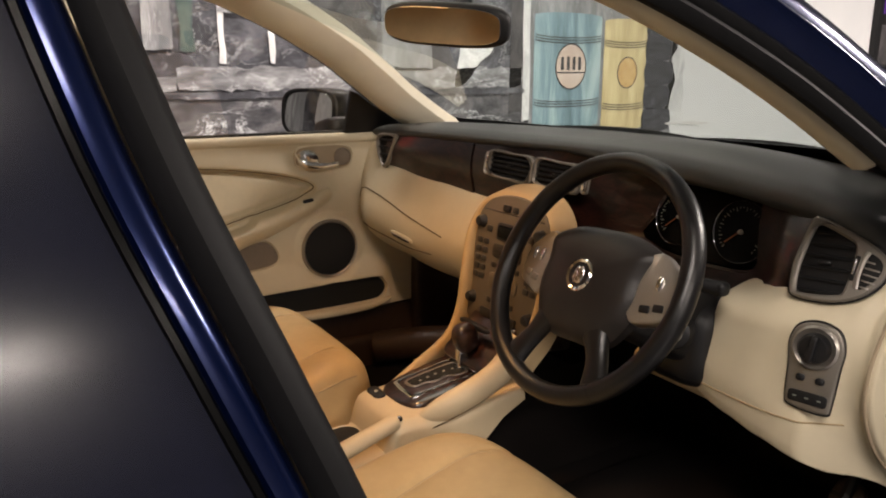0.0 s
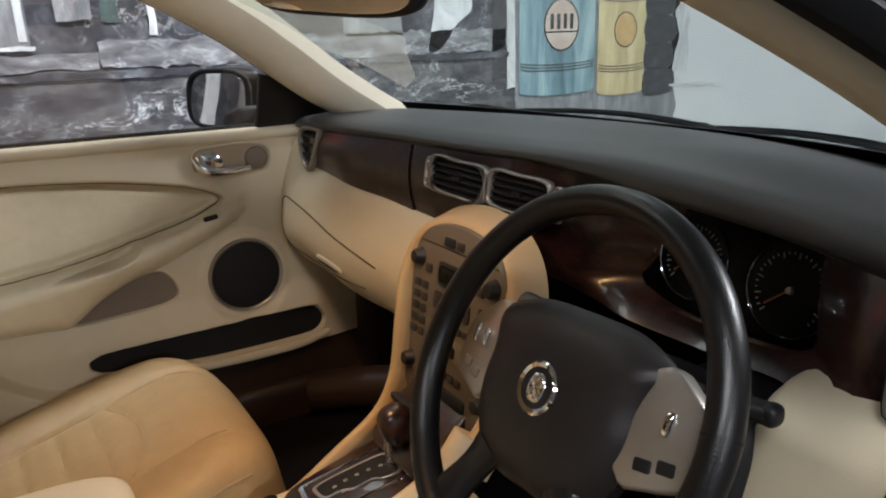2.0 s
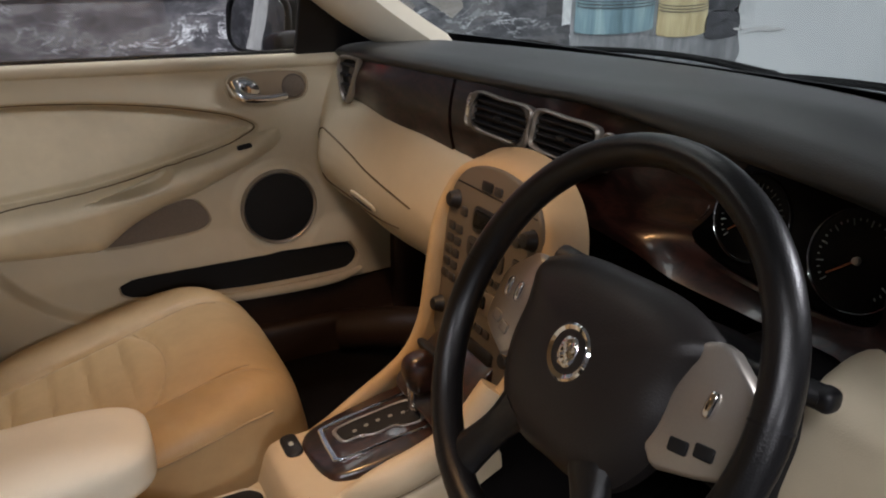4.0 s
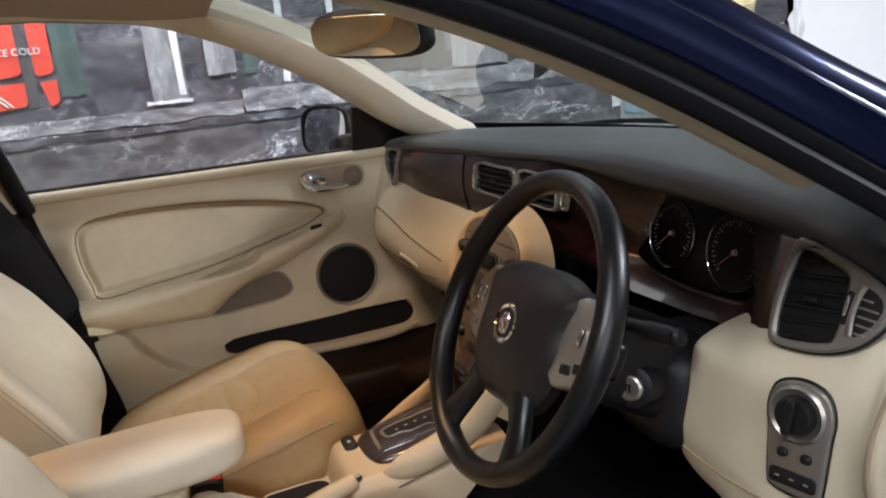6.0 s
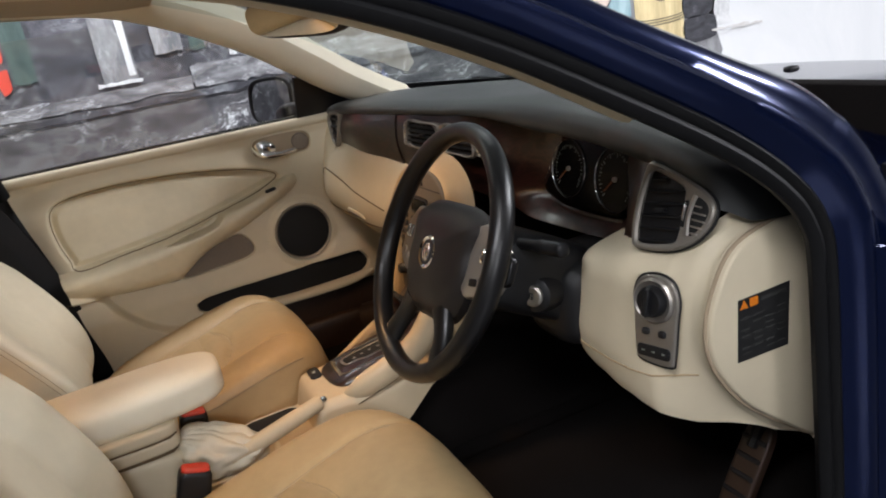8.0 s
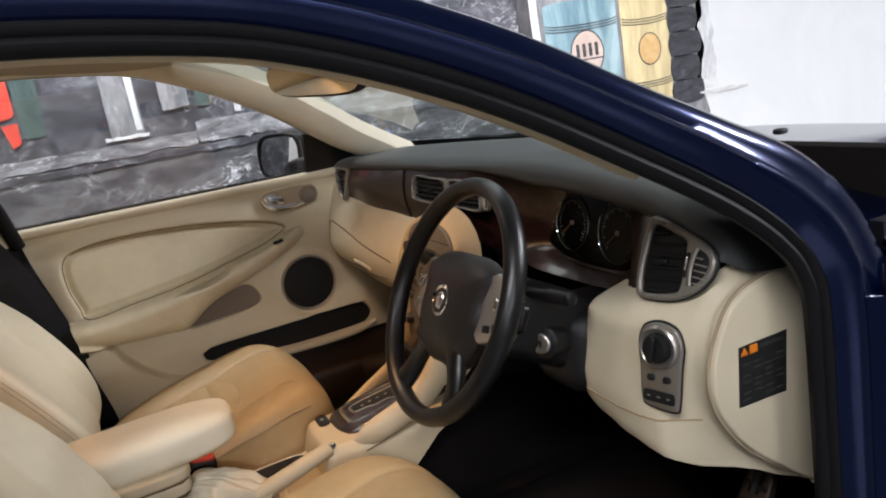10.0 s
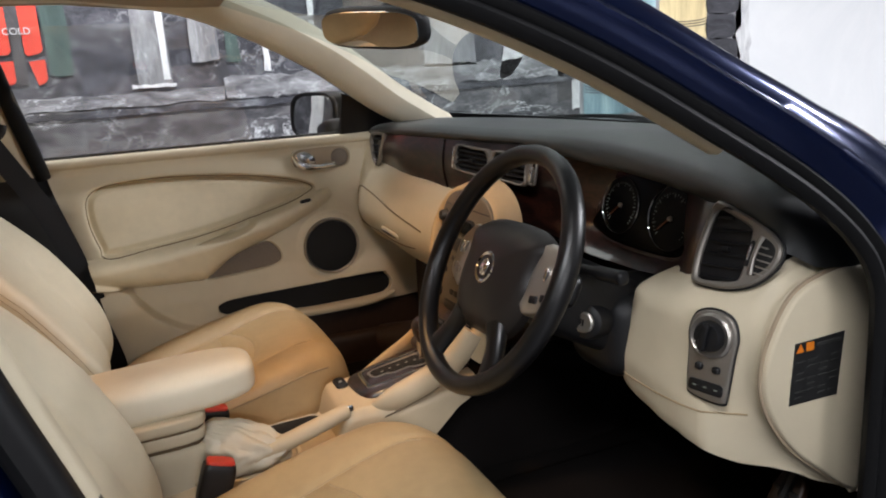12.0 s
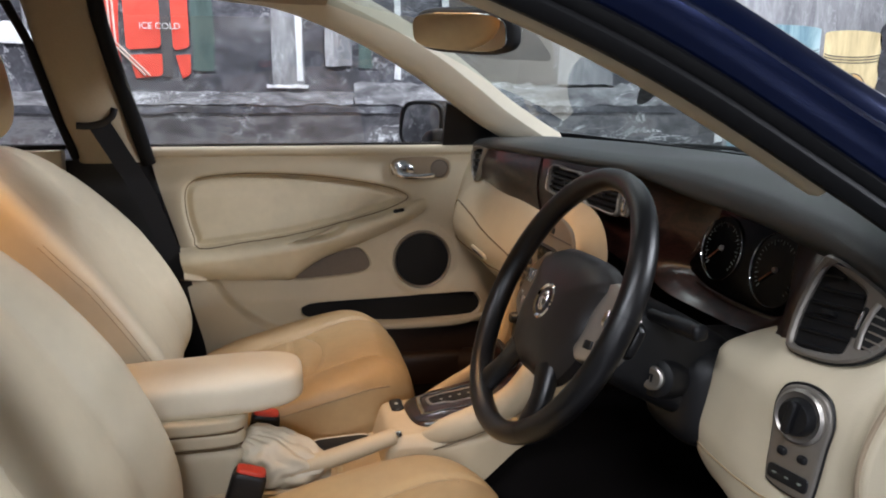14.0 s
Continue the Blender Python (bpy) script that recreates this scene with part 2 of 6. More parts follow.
def thing(name, label, category, group="", kind=""):
    ob = new(name)
    ob.empty_display_size = 0.05
    return tagged(ob, label, category, group, kind)


def axes(origin, right, out):
    """Frame: x to the right, z out of the face, y up along it."""
    z = Vector(out).normalized()
    x = Vector(right)
    x = (x - z * x.dot(z)).normalized()
    y = z.cross(x)
    m = Matrix((x, y, z)).transposed().to_4x4()
    m.translation = Vector(origin)
    return m


def cr(pts, n, closed=False):
    """A smooth curve through points, n steps to a span."""
    P = [Vector(p) for p in pts]
    out, k = [], len(P)
    for i in range(k if closed else k - 1):
        if closed:
            a, b, c, d = P[i - 1], P[i], P[(i + 1) % k], P[(i + 2) % k]
        else:
            b, c = P[i], P[i + 1]
            a = P[i - 1] if i else b * 2 - c
            d = P[i + 2] if i + 2 < k else c * 2 - b
        for j in range(n):
            t = j / n
            out.append(0.5 * ((2 * b) + (c - a) * t + (2 * a - 5 * b + 4 * c - d) * t * t + (3 * b - a - 3 * c + d) * t ** 3))
    if not closed:
        out.append(P[-1].copy())
    return out


def grid(rows, closed_u=False, closed_v=False, caps=False):
    """Quads through rows of points."""
    bm = bmesh.new()
    V = [[bm.verts.new(p) for p in r] for r in rows]
    nr, nc = len(rows), len(rows[0])
    for i in range(nr if closed_v else nr - 1):
        for j in range(nc if closed_u else nc - 1):
            q = (V[i][j], V[i][(j + 1) % nc], V[(i + 1) % nr][(j + 1) % nc], V[(i + 1) % nr][j])
            if len(set(q)) == 4:
                bm.faces.new(q)
    if caps and closed_u:
        bm.faces.new(V[0]), bm.faces.new(V[-1])
    return bm


def thicken(bm, depth):
    bmesh.ops.recalc_face_normals(bm, faces=bm.faces)
    bmesh.ops.solidify(bm, geom=bm.faces[:] + bm.edges[:] + bm.verts[:], thickness=depth)
    return bm


def shell(rows, shift):
    """A sheet through rows with a back sheet moved by shift."""
    v = Vector(shift)
    return grid([list(r) + [p + v for p in reversed(r)] for r in rows], True, False, True)


def frames(path, up=(0, 0, 1), closed=False):
    out, n = [], len(path)
    for i, p in enumerate(path):
        a = path[i - 1] if (closed or i) else path[i]
        b = path[(i + 1) % n] if (closed or i < n - 1) else path[i]
        t = (b - a).normalized()
        s = t.cross(Vector(up)).normalized()
        out.append((p, t, s, s.cross(t)))
    return out


def sweep(path, section, up=(0, 0, 1), closed=False, closed_section=True, caps=True):
    """section(i, n) gives 2D points along the side and up vectors."""
    rows, n = [], len(path)
    for i, (p, t, s, u) in enumerate(frames(path, up, closed)):
        rows.append([p + s * a + u * b for a, b in section(i, n)])
    return grid(rows, closed_section, closed, caps and not closed)


def circle(r, n=14, sx=1.0, sy=1.0):
    return [(r * sx * math.cos(2 * math.pi * k / n), r * sy * math.sin(2 * math.pi * k / n)) for k in range(n)]


def tube(pts, r, n=12, closed=False, up=(0, 0, 1), sx=1.0, sy=1.0):
    return sweep(pts, lambda i, m: circle(r(i / (m - 1)) if callable(r) else r, n, sx, sy), up, closed)


def rrect(w, h, r, n=5):
    out = []
    for cx, cy, a0 in ((w / 2 - r, h / 2 - r, 0), (-w / 2 + r, h / 2 - r, 90), (-w / 2 + r, -h / 2 + r, 180), (w / 2 - r, -h / 2 + r, 270)):
        out += [Vector((cx + r * math.cos(radians(a0 + 90 * k / n)), cy + r * math.sin(radians(a0 + 90 * k / n)))) for k in range(n + 1)]
    return out


def oval(w, h, n=36, k=2.0):
    out = []
    for i in range(n):
        c, s = math.cos(2 * math.pi * i / n), math.sin(2 * math.pi * i / n)
        out.append(Vector((w / 2 * math.copysign(abs(c) ** (2 / k), c), h / 2 * math.copysign(abs(s) ** (2 / k), s))))
    return out


def blob(pts, n=6):
    return [Vector((p.x, p.y)) for p in cr([(a, b, 0) for a, b in pts], n, True)]


def shrink(line, d):
    """The outline moved inwards by d (outlines run anticlockwise)."""
    out, n = [], len(line)
    for i in range(n):
        e = line[(i + 1) % n] - line[i - 1]
        e = e.normalized() if e.length > 1e-9 else Vector((1, 0))
        out.append(line[i] + Vector((-e.y, e.x)) * d)
    return out


def plate(line, depth, m, edge=0.0015, base=0.0):
    """A flat piece with a softened front edge; its front lies depth above base."""
    bm = bmesh.new()
    rows = [(line, base), (line, base + depth - edge), (shrink(line, edge * 0.4), base + depth - edge * 0.3), (shrink(line, edge), base + depth)]
    V = [[bm.verts.new(m @ Vector((p.x, p.y, z))) for p in l] for l, z in rows]
    n = len(line)
    for a, b in zip(V, V[1:]):
        for j in range(n):
            bm.faces.new((a[j], a[(j + 1) % n], b[(j + 1) % n], b[j]))
    bm.faces.new(V[-1]), bm.faces.new(V[0])
    return bm


def ring(outer, inner, depth, m, edge=0.002, base=0.0):
    """A flat frame with a hole; outer and inner have as many points."""
    d = base + depth
    rows = [(outer, base), (outer, d - edge), (shrink(outer, edge), d), (shrink(inner, -edge), d), (inner, d - edge), (inner, base)]
    R = [[m @ Vector((p.x, p.y, z)) for p in l] for l, z in rows]
    return grid(R, True, True)


def lathe(profile, m, n=28):
    """profile: (radius, height) along z."""
    return grid([[m @ Vector((r * math.cos(2 * math.pi * k / n), r * math.sin(2 * math.pi * k / n), h)) for k in range(n)] for r, h in profile], True, False, True)


def pillow(size, k=5, n=16, shape=None, m=None):
    """A rounded block: a cube drawn towards a superellipsoid, then shaped."""
    bm = bmesh.new()
    seen = {}

    def vert(p):
        key = tuple(round(c, 5) for c in p)
        if key not in seen:
            s = (abs(p[0]) ** k + abs(p[1]) ** k + abs(p[2]) ** k) ** (1 / k)
            q = Vector((p[0] / s, p[1] / s, p[2] / s))
            w = Vector((q.x * size[0] / 2, q.y * size[1] / 2, q.z * size[2] / 2))
            if shape:
                w = shape(q, w)
            seen[key] = bm.verts.new(m @ w if m else w)
        return seen[key]

    tt = [-1 + 2 * i / n for i in range(n + 1)]
    for ax in range(3):
        for side in (-1, 1):
            for i in range(n):
                for j in range(n):
                    ps = []
                    for a, b in ((i, j), (i + 1, j), (i + 1, j + 1), (i, j + 1)):
                        p = [0, 0, 0]
                        p[ax], p[(ax + 1) % 3], p[(ax + 2) % 3] = side, tt[a], tt[b]
                        ps.append(vert(p))
                    if len(set(ps)) == 4:
                        bm.faces.new(ps)
    return bm


def slab(x0, x1, y0, y1, z0, z1, edge=0.0):
    bm = bmesh.new()
    bmesh.ops.create_cube(bm, size=1)
    for v in bm.verts:
        v.co = Vector((x0 + (v.co.x + 0.5) * (x1 - x0), y0 + (v.co.y + 0.5) * (y1 - y0), z0 + (v.co.z + 0.5) * (z1 - z0)))
    if edge:
        bmesh.ops.bevel(bm, geom=bm.edges[:], offset=edge, segments=2, affect="EDGES", profile=0.5)
    return bm


def text_mesh(name, words, size, m, mat, parent, label=""):
    cu = bpy.data.curves.new(name, "FONT")
    cu.body, cu.size, cu.align_x, cu.align_y, cu.extrude = words, size, "CENTER", "CENTER", 0.0008
    tmp = new(name + "_tmp", cu)
    me = bpy.data.meshes.new_from_object(tmp.evaluated_get(bpy.context.evaluated_depsgraph_get()))
    bpy.data.objects.remove(tmp)
    me.name = name
    me.transform(m)
    me.materials.clear()
    me.materials.append(mat)
    ob = new(name, me)
    ob.parent = parent
    if label:
        ob["label"] = label
    return ob


def lerp(table, x):
    """Smooth interpolation in a table of (x, value)."""
    if x <= table[0][0]:
        return table[0][1]
    for (a, p), (b, q) in zip(table, table[1:]):
        if x <= b:
            t = (x - a) / (b - a)
            t = t * t * (3 - 2 * t) * 0.6 + t * 0.4
            return p + (q - p) * t
    return table[-1][1]


# ---- the showroom ----
WALL_X = -2.30
tagged(part("floor", slab(-3.2, 8.2, -6.0, 9.0, -0.1, 0.0), FLOOR, smooth=False), "grey resin showroom floor under the car", "floor", kind="structure")
tagged(part("ceiling", slab(-3.2, 8.2, -6.0, 9.0, 3.2, 3.3), CEILING, smooth=False), "plain grey painted showroom ceiling", "ceiling", kind="structure")
tagged(part("wall_west", slab(WALL_X - 0.2, WALL_X, -6.0, 9.0, 0.0, 3.2), WHITE_WALL, smooth=False), "white showroom wall carrying a painted street mural", "wall", kind="structure")
tagged(part("wall_east", slab(8.2, 8.4, -6.0, 9.0, 0.0, 3.2), DARK_WALL, smooth=False), "plain grey painted showroom wall", "wall", kind="structure")
tagged(part("wall_north", slab(WALL_X, 8.2, 9.0, 9.2, 0.0, 3.2), DARK_WALL, smooth=False), "plain grey painted showroom wall", "wall", kind="structure")
tagged(part("wall_south", slab(WALL_X, 8.2, -6.2, -6.0, 0.0, 3.2), DARK_WALL, smooth=False), "plain grey painted showroom wall", "wall", kind="structure")

# Unseen light panels, added and placed to brighten the cabin and mural.
for lx, ly, watts in ((-1.45, 1.2, 66), (-1.45, -1.3, 56), (2.5, -1.6, 100), (7.4, -0.7, 330), (1.9, 4.8, 480)):
    lamp = thing("ceiling_light", "added white light panel with a thin frame, out of view", "ceiling light", "ceiling lights")
    part("frame", ring(rrect(0.5, 2.0, 0.01, 2), rrect(0.46, 1.96, 0.01, 2), 0.05, axes((lx, ly, 3.198), (1, 0, 0), (0, 0, -1))), SILVER, lamp)
    part("diffuser", plate(rrect(0.46, 1.96, 0.01, 2), 0.012, axes((lx, ly, 3.19), (1, 0, 0), (0, 0, -1))), LAMP_GLOW, lamp)
    aim = (.42, 0, 1) if lx < 0 else (0, 0, 1)
    panel_light = area_lamp("panel_light", axes((lx, ly, 3.13), (1, 0, 0), aim), 0.42, 1.96, watts, (0.96, 0.98, 1.0))
    panel_light.data.spread = radians(105 if lx < 0 else 180)

# ---- the painted mural on the west wall ----
MURAL_DARK = painted("mural_charcoal", [(0.30, (0.012, 0.012, 0.016)), (0.48, (0.045, 0.045, 0.055)), (0.60, (0.11, 0.11, 0.125)), (0.75, (0.27, 0.28, 0.30))], (1, 1.0, 1.3), 12, 0.3, 5.0, flick=0.5, flick_grain=6.0)
MURAL_STONE = painted("mural_stone", [(0.32, (0.022, 0.022, 0.028)), (0.46, (0.075, 0.072, 0.080)), (0.55, (0.15, 0.145, 0.15)), (0.63, (0.10, 0.085, 0.085)), (0.75, (0.36, 0.36, 0.38))], (1, 0.65, 1.5), 14, 0.25, 7.0, flick=0.95, flick_grain=5.5)
MURAL_KERB = painted("mural_kerb", [(0.3, (0.05, 0.05, 0.058)), (0.46, (0.16, 0.155, 0.165)), (0.58, (0.28, 0.28, 0.29)), (0.72, (0.62, 0.62, 0.63))], (1, 0.6, 1.8), 14, 0.3, 10.0, flick=0.9, flick_grain=8.0)
MURAL_RED = painted("mural_red", [(0.3, (0.55, 0.035, 0.02)), (0.7, (0.78, 0.085, 0.05))], grain=4)
MURAL_GREEN = painted("mural_green", [(0.3, (0.035, 0.06, 0.055)), (0.7, (0.10, 0.15, 0.135))], (1, 1.5, 0.4), grain=6)
MURAL_BLUE = painted("mural_blue_tin", [(0.28, (0.06, 0.11, 0.14)), (0.45, (0.18, 0.30, 0.35)), (0.6, (0.38, 0.53, 0.56)), (0.8, (0.62, 0.72, 0.74))], (1, 3.0, 0.5), 8, 0.6, 2.0)
MURAL_YELLOW = painted("mural_yellow_tin", [(0.28, (0.26, 0.21, 0.15)), (0.45, (0.55, 0.43, 0.22)), (0.62, (0.80, 0.66, 0.37)), (0.8, (0.82, 0.74, 0.55))], (1, 3.0, 0.5), 8, 0.6, 2.0)
MURAL_TYRE = painted("mural_tyre", [(0.3, (0.015, 0.015, 0.02)), (0.6, (0.06, 0.06, 0.07)), (0.85, (0.18, 0.18, 0.2))], (1, 1, 3), grain=6)
MURAL_WHITE = painted("mural_white", [(0.3, (0.45, 0.45, 0.46)), (0.6, (0.78, 0.78, 0.78))], (1, 2, 1), grain=5)
MURAL_GREY = painted("mural_grey", [(0.25, (0.09, 0.09, 0.10)), (0.55, (0.28, 0.28, 0.29)), (0.8, (0.52, 0.52, 0.53))], (1, 2.5, 0.7), 10, 0.4, 4.5, flick=0.4)
MURAL_PINK = painted("mural_blush", [(0.3, (0.55, 0.40, 0.33)), (0.7, (0.74, 0.62, 0.54))], grain=8)
MURAL_AMBER = painted("mural_amber", [(0.3, (0.62, 0.36, 0.13)), (0.7, (0.82, 0.58, 0.28))], grain=8)
MURAL_INK = painted("mural_ink", [(0.3, (0.03, 0.03, 0.035)), (0.7, (0.11, 0.10, 0.10))], grain=9)
MURAL_TAN = painted("mural_tan_wash", [(0.3, (0.56, 0.52, 0.49)), (0.5, (0.70, 0.68, 0.66)), (0.7, (0.79, 0.785, 0.78))], (1, 1, 2.5), 8, 1.5, 4.0)

mural = thing("mural", "painted street mural with oil drums, tyres and red cooler", "mural")


def on_wall(depth):
    return axes((WALL_X + depth, 0, 0), (0, 1, 0), (1, 0, 0))


def daub(name, y0, y1, z0, z1, mat, layer, rough=0.012, label="", seed=0, n=7):
    """A flat painted field with an uneven brushed edge."""
    rnd = random.Random(seed + int(1000 * abs(y0)))
    pts = []
    corners = [(y0, z0), (y1, z0), (y1, z1), (y0, z1)]
    longest = max(y1 - y0, z1 - z0)
    for (a, b), (c, d) in zip(corners, corners[1:] + corners[:1]):
        m = max(2, round(n * max(abs(c - a), abs(d - b)) / longest))
        for k in range(m):
            t = k / m
            pts.append(Vector((a + (c - a) * t + rnd.uniform(-rough, rough), b + (d - b) * t + rnd.uniform(-rough, rough))))
    return part(name, plate(pts, 0.0015, on_wall(0.0015 + 0.003 * layer), 0.0004), mat, mural, label, smooth=False)


daub("background", -6.0, 1.92, 0.02, 2.6, MURAL_DARK, 0, 0.02, n=24)
daub("background", 1.92, 3.10, 0.45, 2.0, MURAL_GREY, 0, 0.03, n=16)
daub("pavement_band", -5.9, 1.95, 0.04, 0.985, MURAL_STONE, 1, 0.012, n=30)
daub("kerb_band", -2.5, 0.01, 0.995, 1.050, MURAL_KERB, 2, 0.006, "pale stone kerb edge", n=40)
daub("kerb_band", 0.02, 1.92, 0.99, 1.095, MURAL_KERB, 2, 0.010, "broken pale kerb edge", 4, n=60)
daub("shadow_band", -2.5, 1.9, 0.955, 0.985, MURAL_DARK, 3, 0.006, n=110)
# pale fields added out of view, only for the door mirror to reflect
for y0, y1, mm in ((-5.6, -5.2, MURAL_WHITE), (-5.0, -4.75, MURAL_TAN), (-4.6, -4.0, MURAL_WHITE), (-3.7, -3.1, MURAL_GREY), (-2.8, -2.62, MURAL_WHITE)):
    daub("shop_window", y0, y1, 0.90, 1.9, mm, 2, 0.02, "", 5, n=12)
# painted bar stool
part("stool_seat", plate(blob([(-1.51, 1.255), (-1.33, 1.250), (-1.335, 1.295), (-1.37, 1.325), (-1.42, 1.338), (-1.47, 1.325), (-1.505, 1.295)], 4), 0.0015, on_wall(0.0095), 0.0004), MURAL_WHITE, mural, "white painted stool seat", smooth=False)
for a, b, c, d in ((-1.46, 1.33, -1.475, 1.62), (-1.415, 1.33, -1.415, 1.62), (-1.35, 1.30, -1.36, 1.62), (-1.29, 1.06, -1.19, .80), (-1.36, 1.25, -1.30, 1.06), (-1.47, 1.25, -1.56, .80)):
    part("stool_bar", tube([Vector((WALL_X + .012, a, b)), Vector((WALL_X + .012, c, d))], 0.008, 6), MURAL_GREY, mural)
# red drinks cooler
for y0, y1 in ((-0.965, -0.818), (-0.772, -0.700)):
    door_line = [Vector(p) for p in ((y0 + .015, 1.228), (y1 - .012, 1.238), (y1, 1.252), (y1 + .004, 1.84), (y0, 1.84), (y0 + .003, 1.242))]
    part("cooler_panel", plate(door_line, 0.0015, on_wall(0.009), 0.0004), MURAL_RED, mural, "red cooler door", smooth=False)
    foot_line = [Vector(p) for p in ((y0 + .035, 1.108), (y1 - .012, 1.118), (y1, 1.132), (y1 + .002, 1.212), (y0 + .012, 1.206))]
    part("cooler_panel", plate(foot_line, 0.0015, on_wall(0.009), 0.0004), MURAL_RED, mural, "red cooler foot", smooth=False)
daub("cooler_seam", -0.818, -0.772, 1.11, 1.84, MURAL_INK, 2, 0.004)
daub("cooler_edge", -1.07, -0.985, 1.13, 1.84, MURAL_RED, 1, 0.006)
for yy in (-1.03, -1.012):
    part("cooler_rail", tube([Vector((WALL_X + .012, yy, 1.84)), Vector((WALL_X + .012, yy + .01, 1.26)), Vector((WALL_X + .012, yy + .14, 1.12))], 0.0045, 6), MURAL_PINK, mural)
text_mesh("lettering", "ICE COLD", 0.038, axes((WALL_X + 0.0125, -0.818, 1.328), (0, 1, 0), (1, 0, 0)), MURAL_WHITE, mural, "white lettering on the red cooler")
daub("green_pillar", -0.685, -0.595, 1.14, 1.9, MURAL_GREEN, 2, 0.006)
daub("green_pillar", 0.04, 0.10, 1.16, 1.9, MURAL_GREEN, 2, 0.006)
daub("post", -0.348, -0.206, 1.082, 1.9, MURAL_GREY, 2, 0.004, "grey painted post", 1)
daub("post_stripe", -0.243, -0.212, 1.10, 1.9, MURAL_WHITE, 3, 0.003, "bright white stripe")
daub("post_foot", -0.375, -0.19, 1.068, 1.084, MURAL_WHITE, 3, 0.004)
daub("bin", -0.115, 0.005, 1.17, 1.8, MURAL_GREY, 3, 0.006, "grey bin")
for yy in (0.205, 0.435):
    daub("stool_leg", yy, yy + 0.028, 1.11, 1.5, MURAL_WHITE, 3, 0.004)
daub("stool_bar", 0.205, 0.46, 1.33, 1.35, MURAL_GREY, 4, 0.004)
daub("crate", 0.62, 0.98, 1.10, 1.42, MURAL_INK, 2, 0.02, "", 3)
daub("doorway", 1.02, 1.30, 1.08, 1.75, MURAL_GREY, 2, 0.01, "", 6)
part("torn_cloth", plate(blob([(1.44, 1.00), (1.52, 1.02), (1.60, 1.12), (1.68, 1.18), (1.66, 1.26), (1.50, 1.27), (1.47, 1.15)], 4), 0.0015, on_wall(0.0075)), MURAL_WHITE, mural, "torn pale cloth", smooth=False)
daub("pale_pilaster", 1.885, 1.935, 0.80, 2.0, MURAL_WHITE, 3, 0.005)
daub("dark_gap", 1.80, 1.885, 0.85, 1.9, MURAL_INK, 2, 0.01)


def drum(yc, w, z0, z1, mat, badge_mat, badge_z, badge_r, label):
    part("drum", plate([Vector((yc + w / 2 * math.cos(a), z0 + 0.025 * math.sin(a))) for a in [math.pi + math.pi * k / 12 for k in range(13)]] + [Vector((yc + w / 2 * math.cos(a), z1 + 0.02 * math.sin(a))) for a in [math.pi * k / 12 for k in range(13)]], 0.0015, on_wall(0.0075)), mat, mural, label, smooth=False)
    for zz in (z1 - 0.10, z1 - 0.115, z1 - 0.13, z0 + 0.12, z0 + 0.135, z0 + 0.15):
        arc = [Vector((WALL_X + 0.010, yc + (w / 2 - 0.006) * math.cos(a), zz + 0.018 * math.sin(a))) for a in [math.pi + math.pi * k / 10 for k in range(11)]]
        part("drum_rib", tube(arc, 0.0024, 5), MURAL_INK, mural)
    part("drum_badge", plate(oval(badge_r * 1.9, badge_r * 2.15, 40), 0.0015, axes((WALL_X + 0.0105, yc + 0.02, badge_z), (0, 1, 0), (1, 0, 0))), badge_mat, mural, "round badge", smooth=False)
    part("badge_rim", ring(oval(badge_r * 1.98, badge_r * 2.22, 40), oval(badge_r * 1.84, badge_r * 2.08, 40), 0.002, axes((WALL_X + 0.0105, yc + 0.02, badge_z), (0, 1, 0), (1, 0, 0)), 0.0005), MURAL_INK, mural)


drum(2.215, 0.50, 0.77, 1.38, MURAL_BLUE, MURAL_PINK, 1.10, 0.118, "pale blue oil drum")
drum(2.665, 0.35, 0.74, 1.36, MURAL_YELLOW, MURAL_AMBER, 1.065, 0.085, "yellow oil drum")
for k in range(4):
    part("badge_bar", plate(rrect(0.022, 0.075, 0.004, 2), 0.0015, axes((WALL_X + 0.0125, 2.17 + 0.043 * k, 1.118), (0, 1, 0), (1, 0, 0)), 0.0004), MURAL_INK, mural, smooth=False)
part("badge_bar", plate(rrect(0.21, 0.008, 0.002, 2), 0.0015, axes((WALL_X + 0.0125, 2.235, 1.066), (0, 1, 0), (1, 0, 0)), 0.0004), MURAL_INK, mural, smooth=False)
part("badge_bar", plate(rrect(0.10, 0.03, 0.004, 2), 0.0015, axes((WALL_X + 0.0125, 2.685, 1.075), (0, 1, 0), (1, 0, 0)), 0.0004), MURAL_AMBER, mural, smooth=False)
for k in range(5):
    z = 0.70 + 0.145 * k
    part("tyre", plate(blob([(2.85, z + .004), (3.05 - .02 * (k % 2), z + .004), (3.085 - .02 * (k % 2), z + .04), (3.085 - .02 * (k % 2), z + .10), (3.05 - .02 * (k % 2), z + .138), (2.85, z + .138)], 5), 0.0015, on_wall(0.0075)), MURAL_TYRE, mural, "stacked black tyre", smooth=False)
for k in range(2):
    y = 3.04 + 0.16 * k
    daub("brush_stroke", y, y + 0.30 - 0.05 * k, 0.738 - 0.012 * k, 0.750 - 0.010 * k, MURAL_TAN, 3 + k, 0.005, seed=k, n=9)
daub("brush_stroke", 3.06, 3.20, 0.74, 1.9, MURAL_WHITE, 0, 0.03, seed=9, n=12)
daub("brush_stroke", 5.05, 5.6, 0.72, 0.80, MURAL_TAN, 1, 0.02, seed=12)

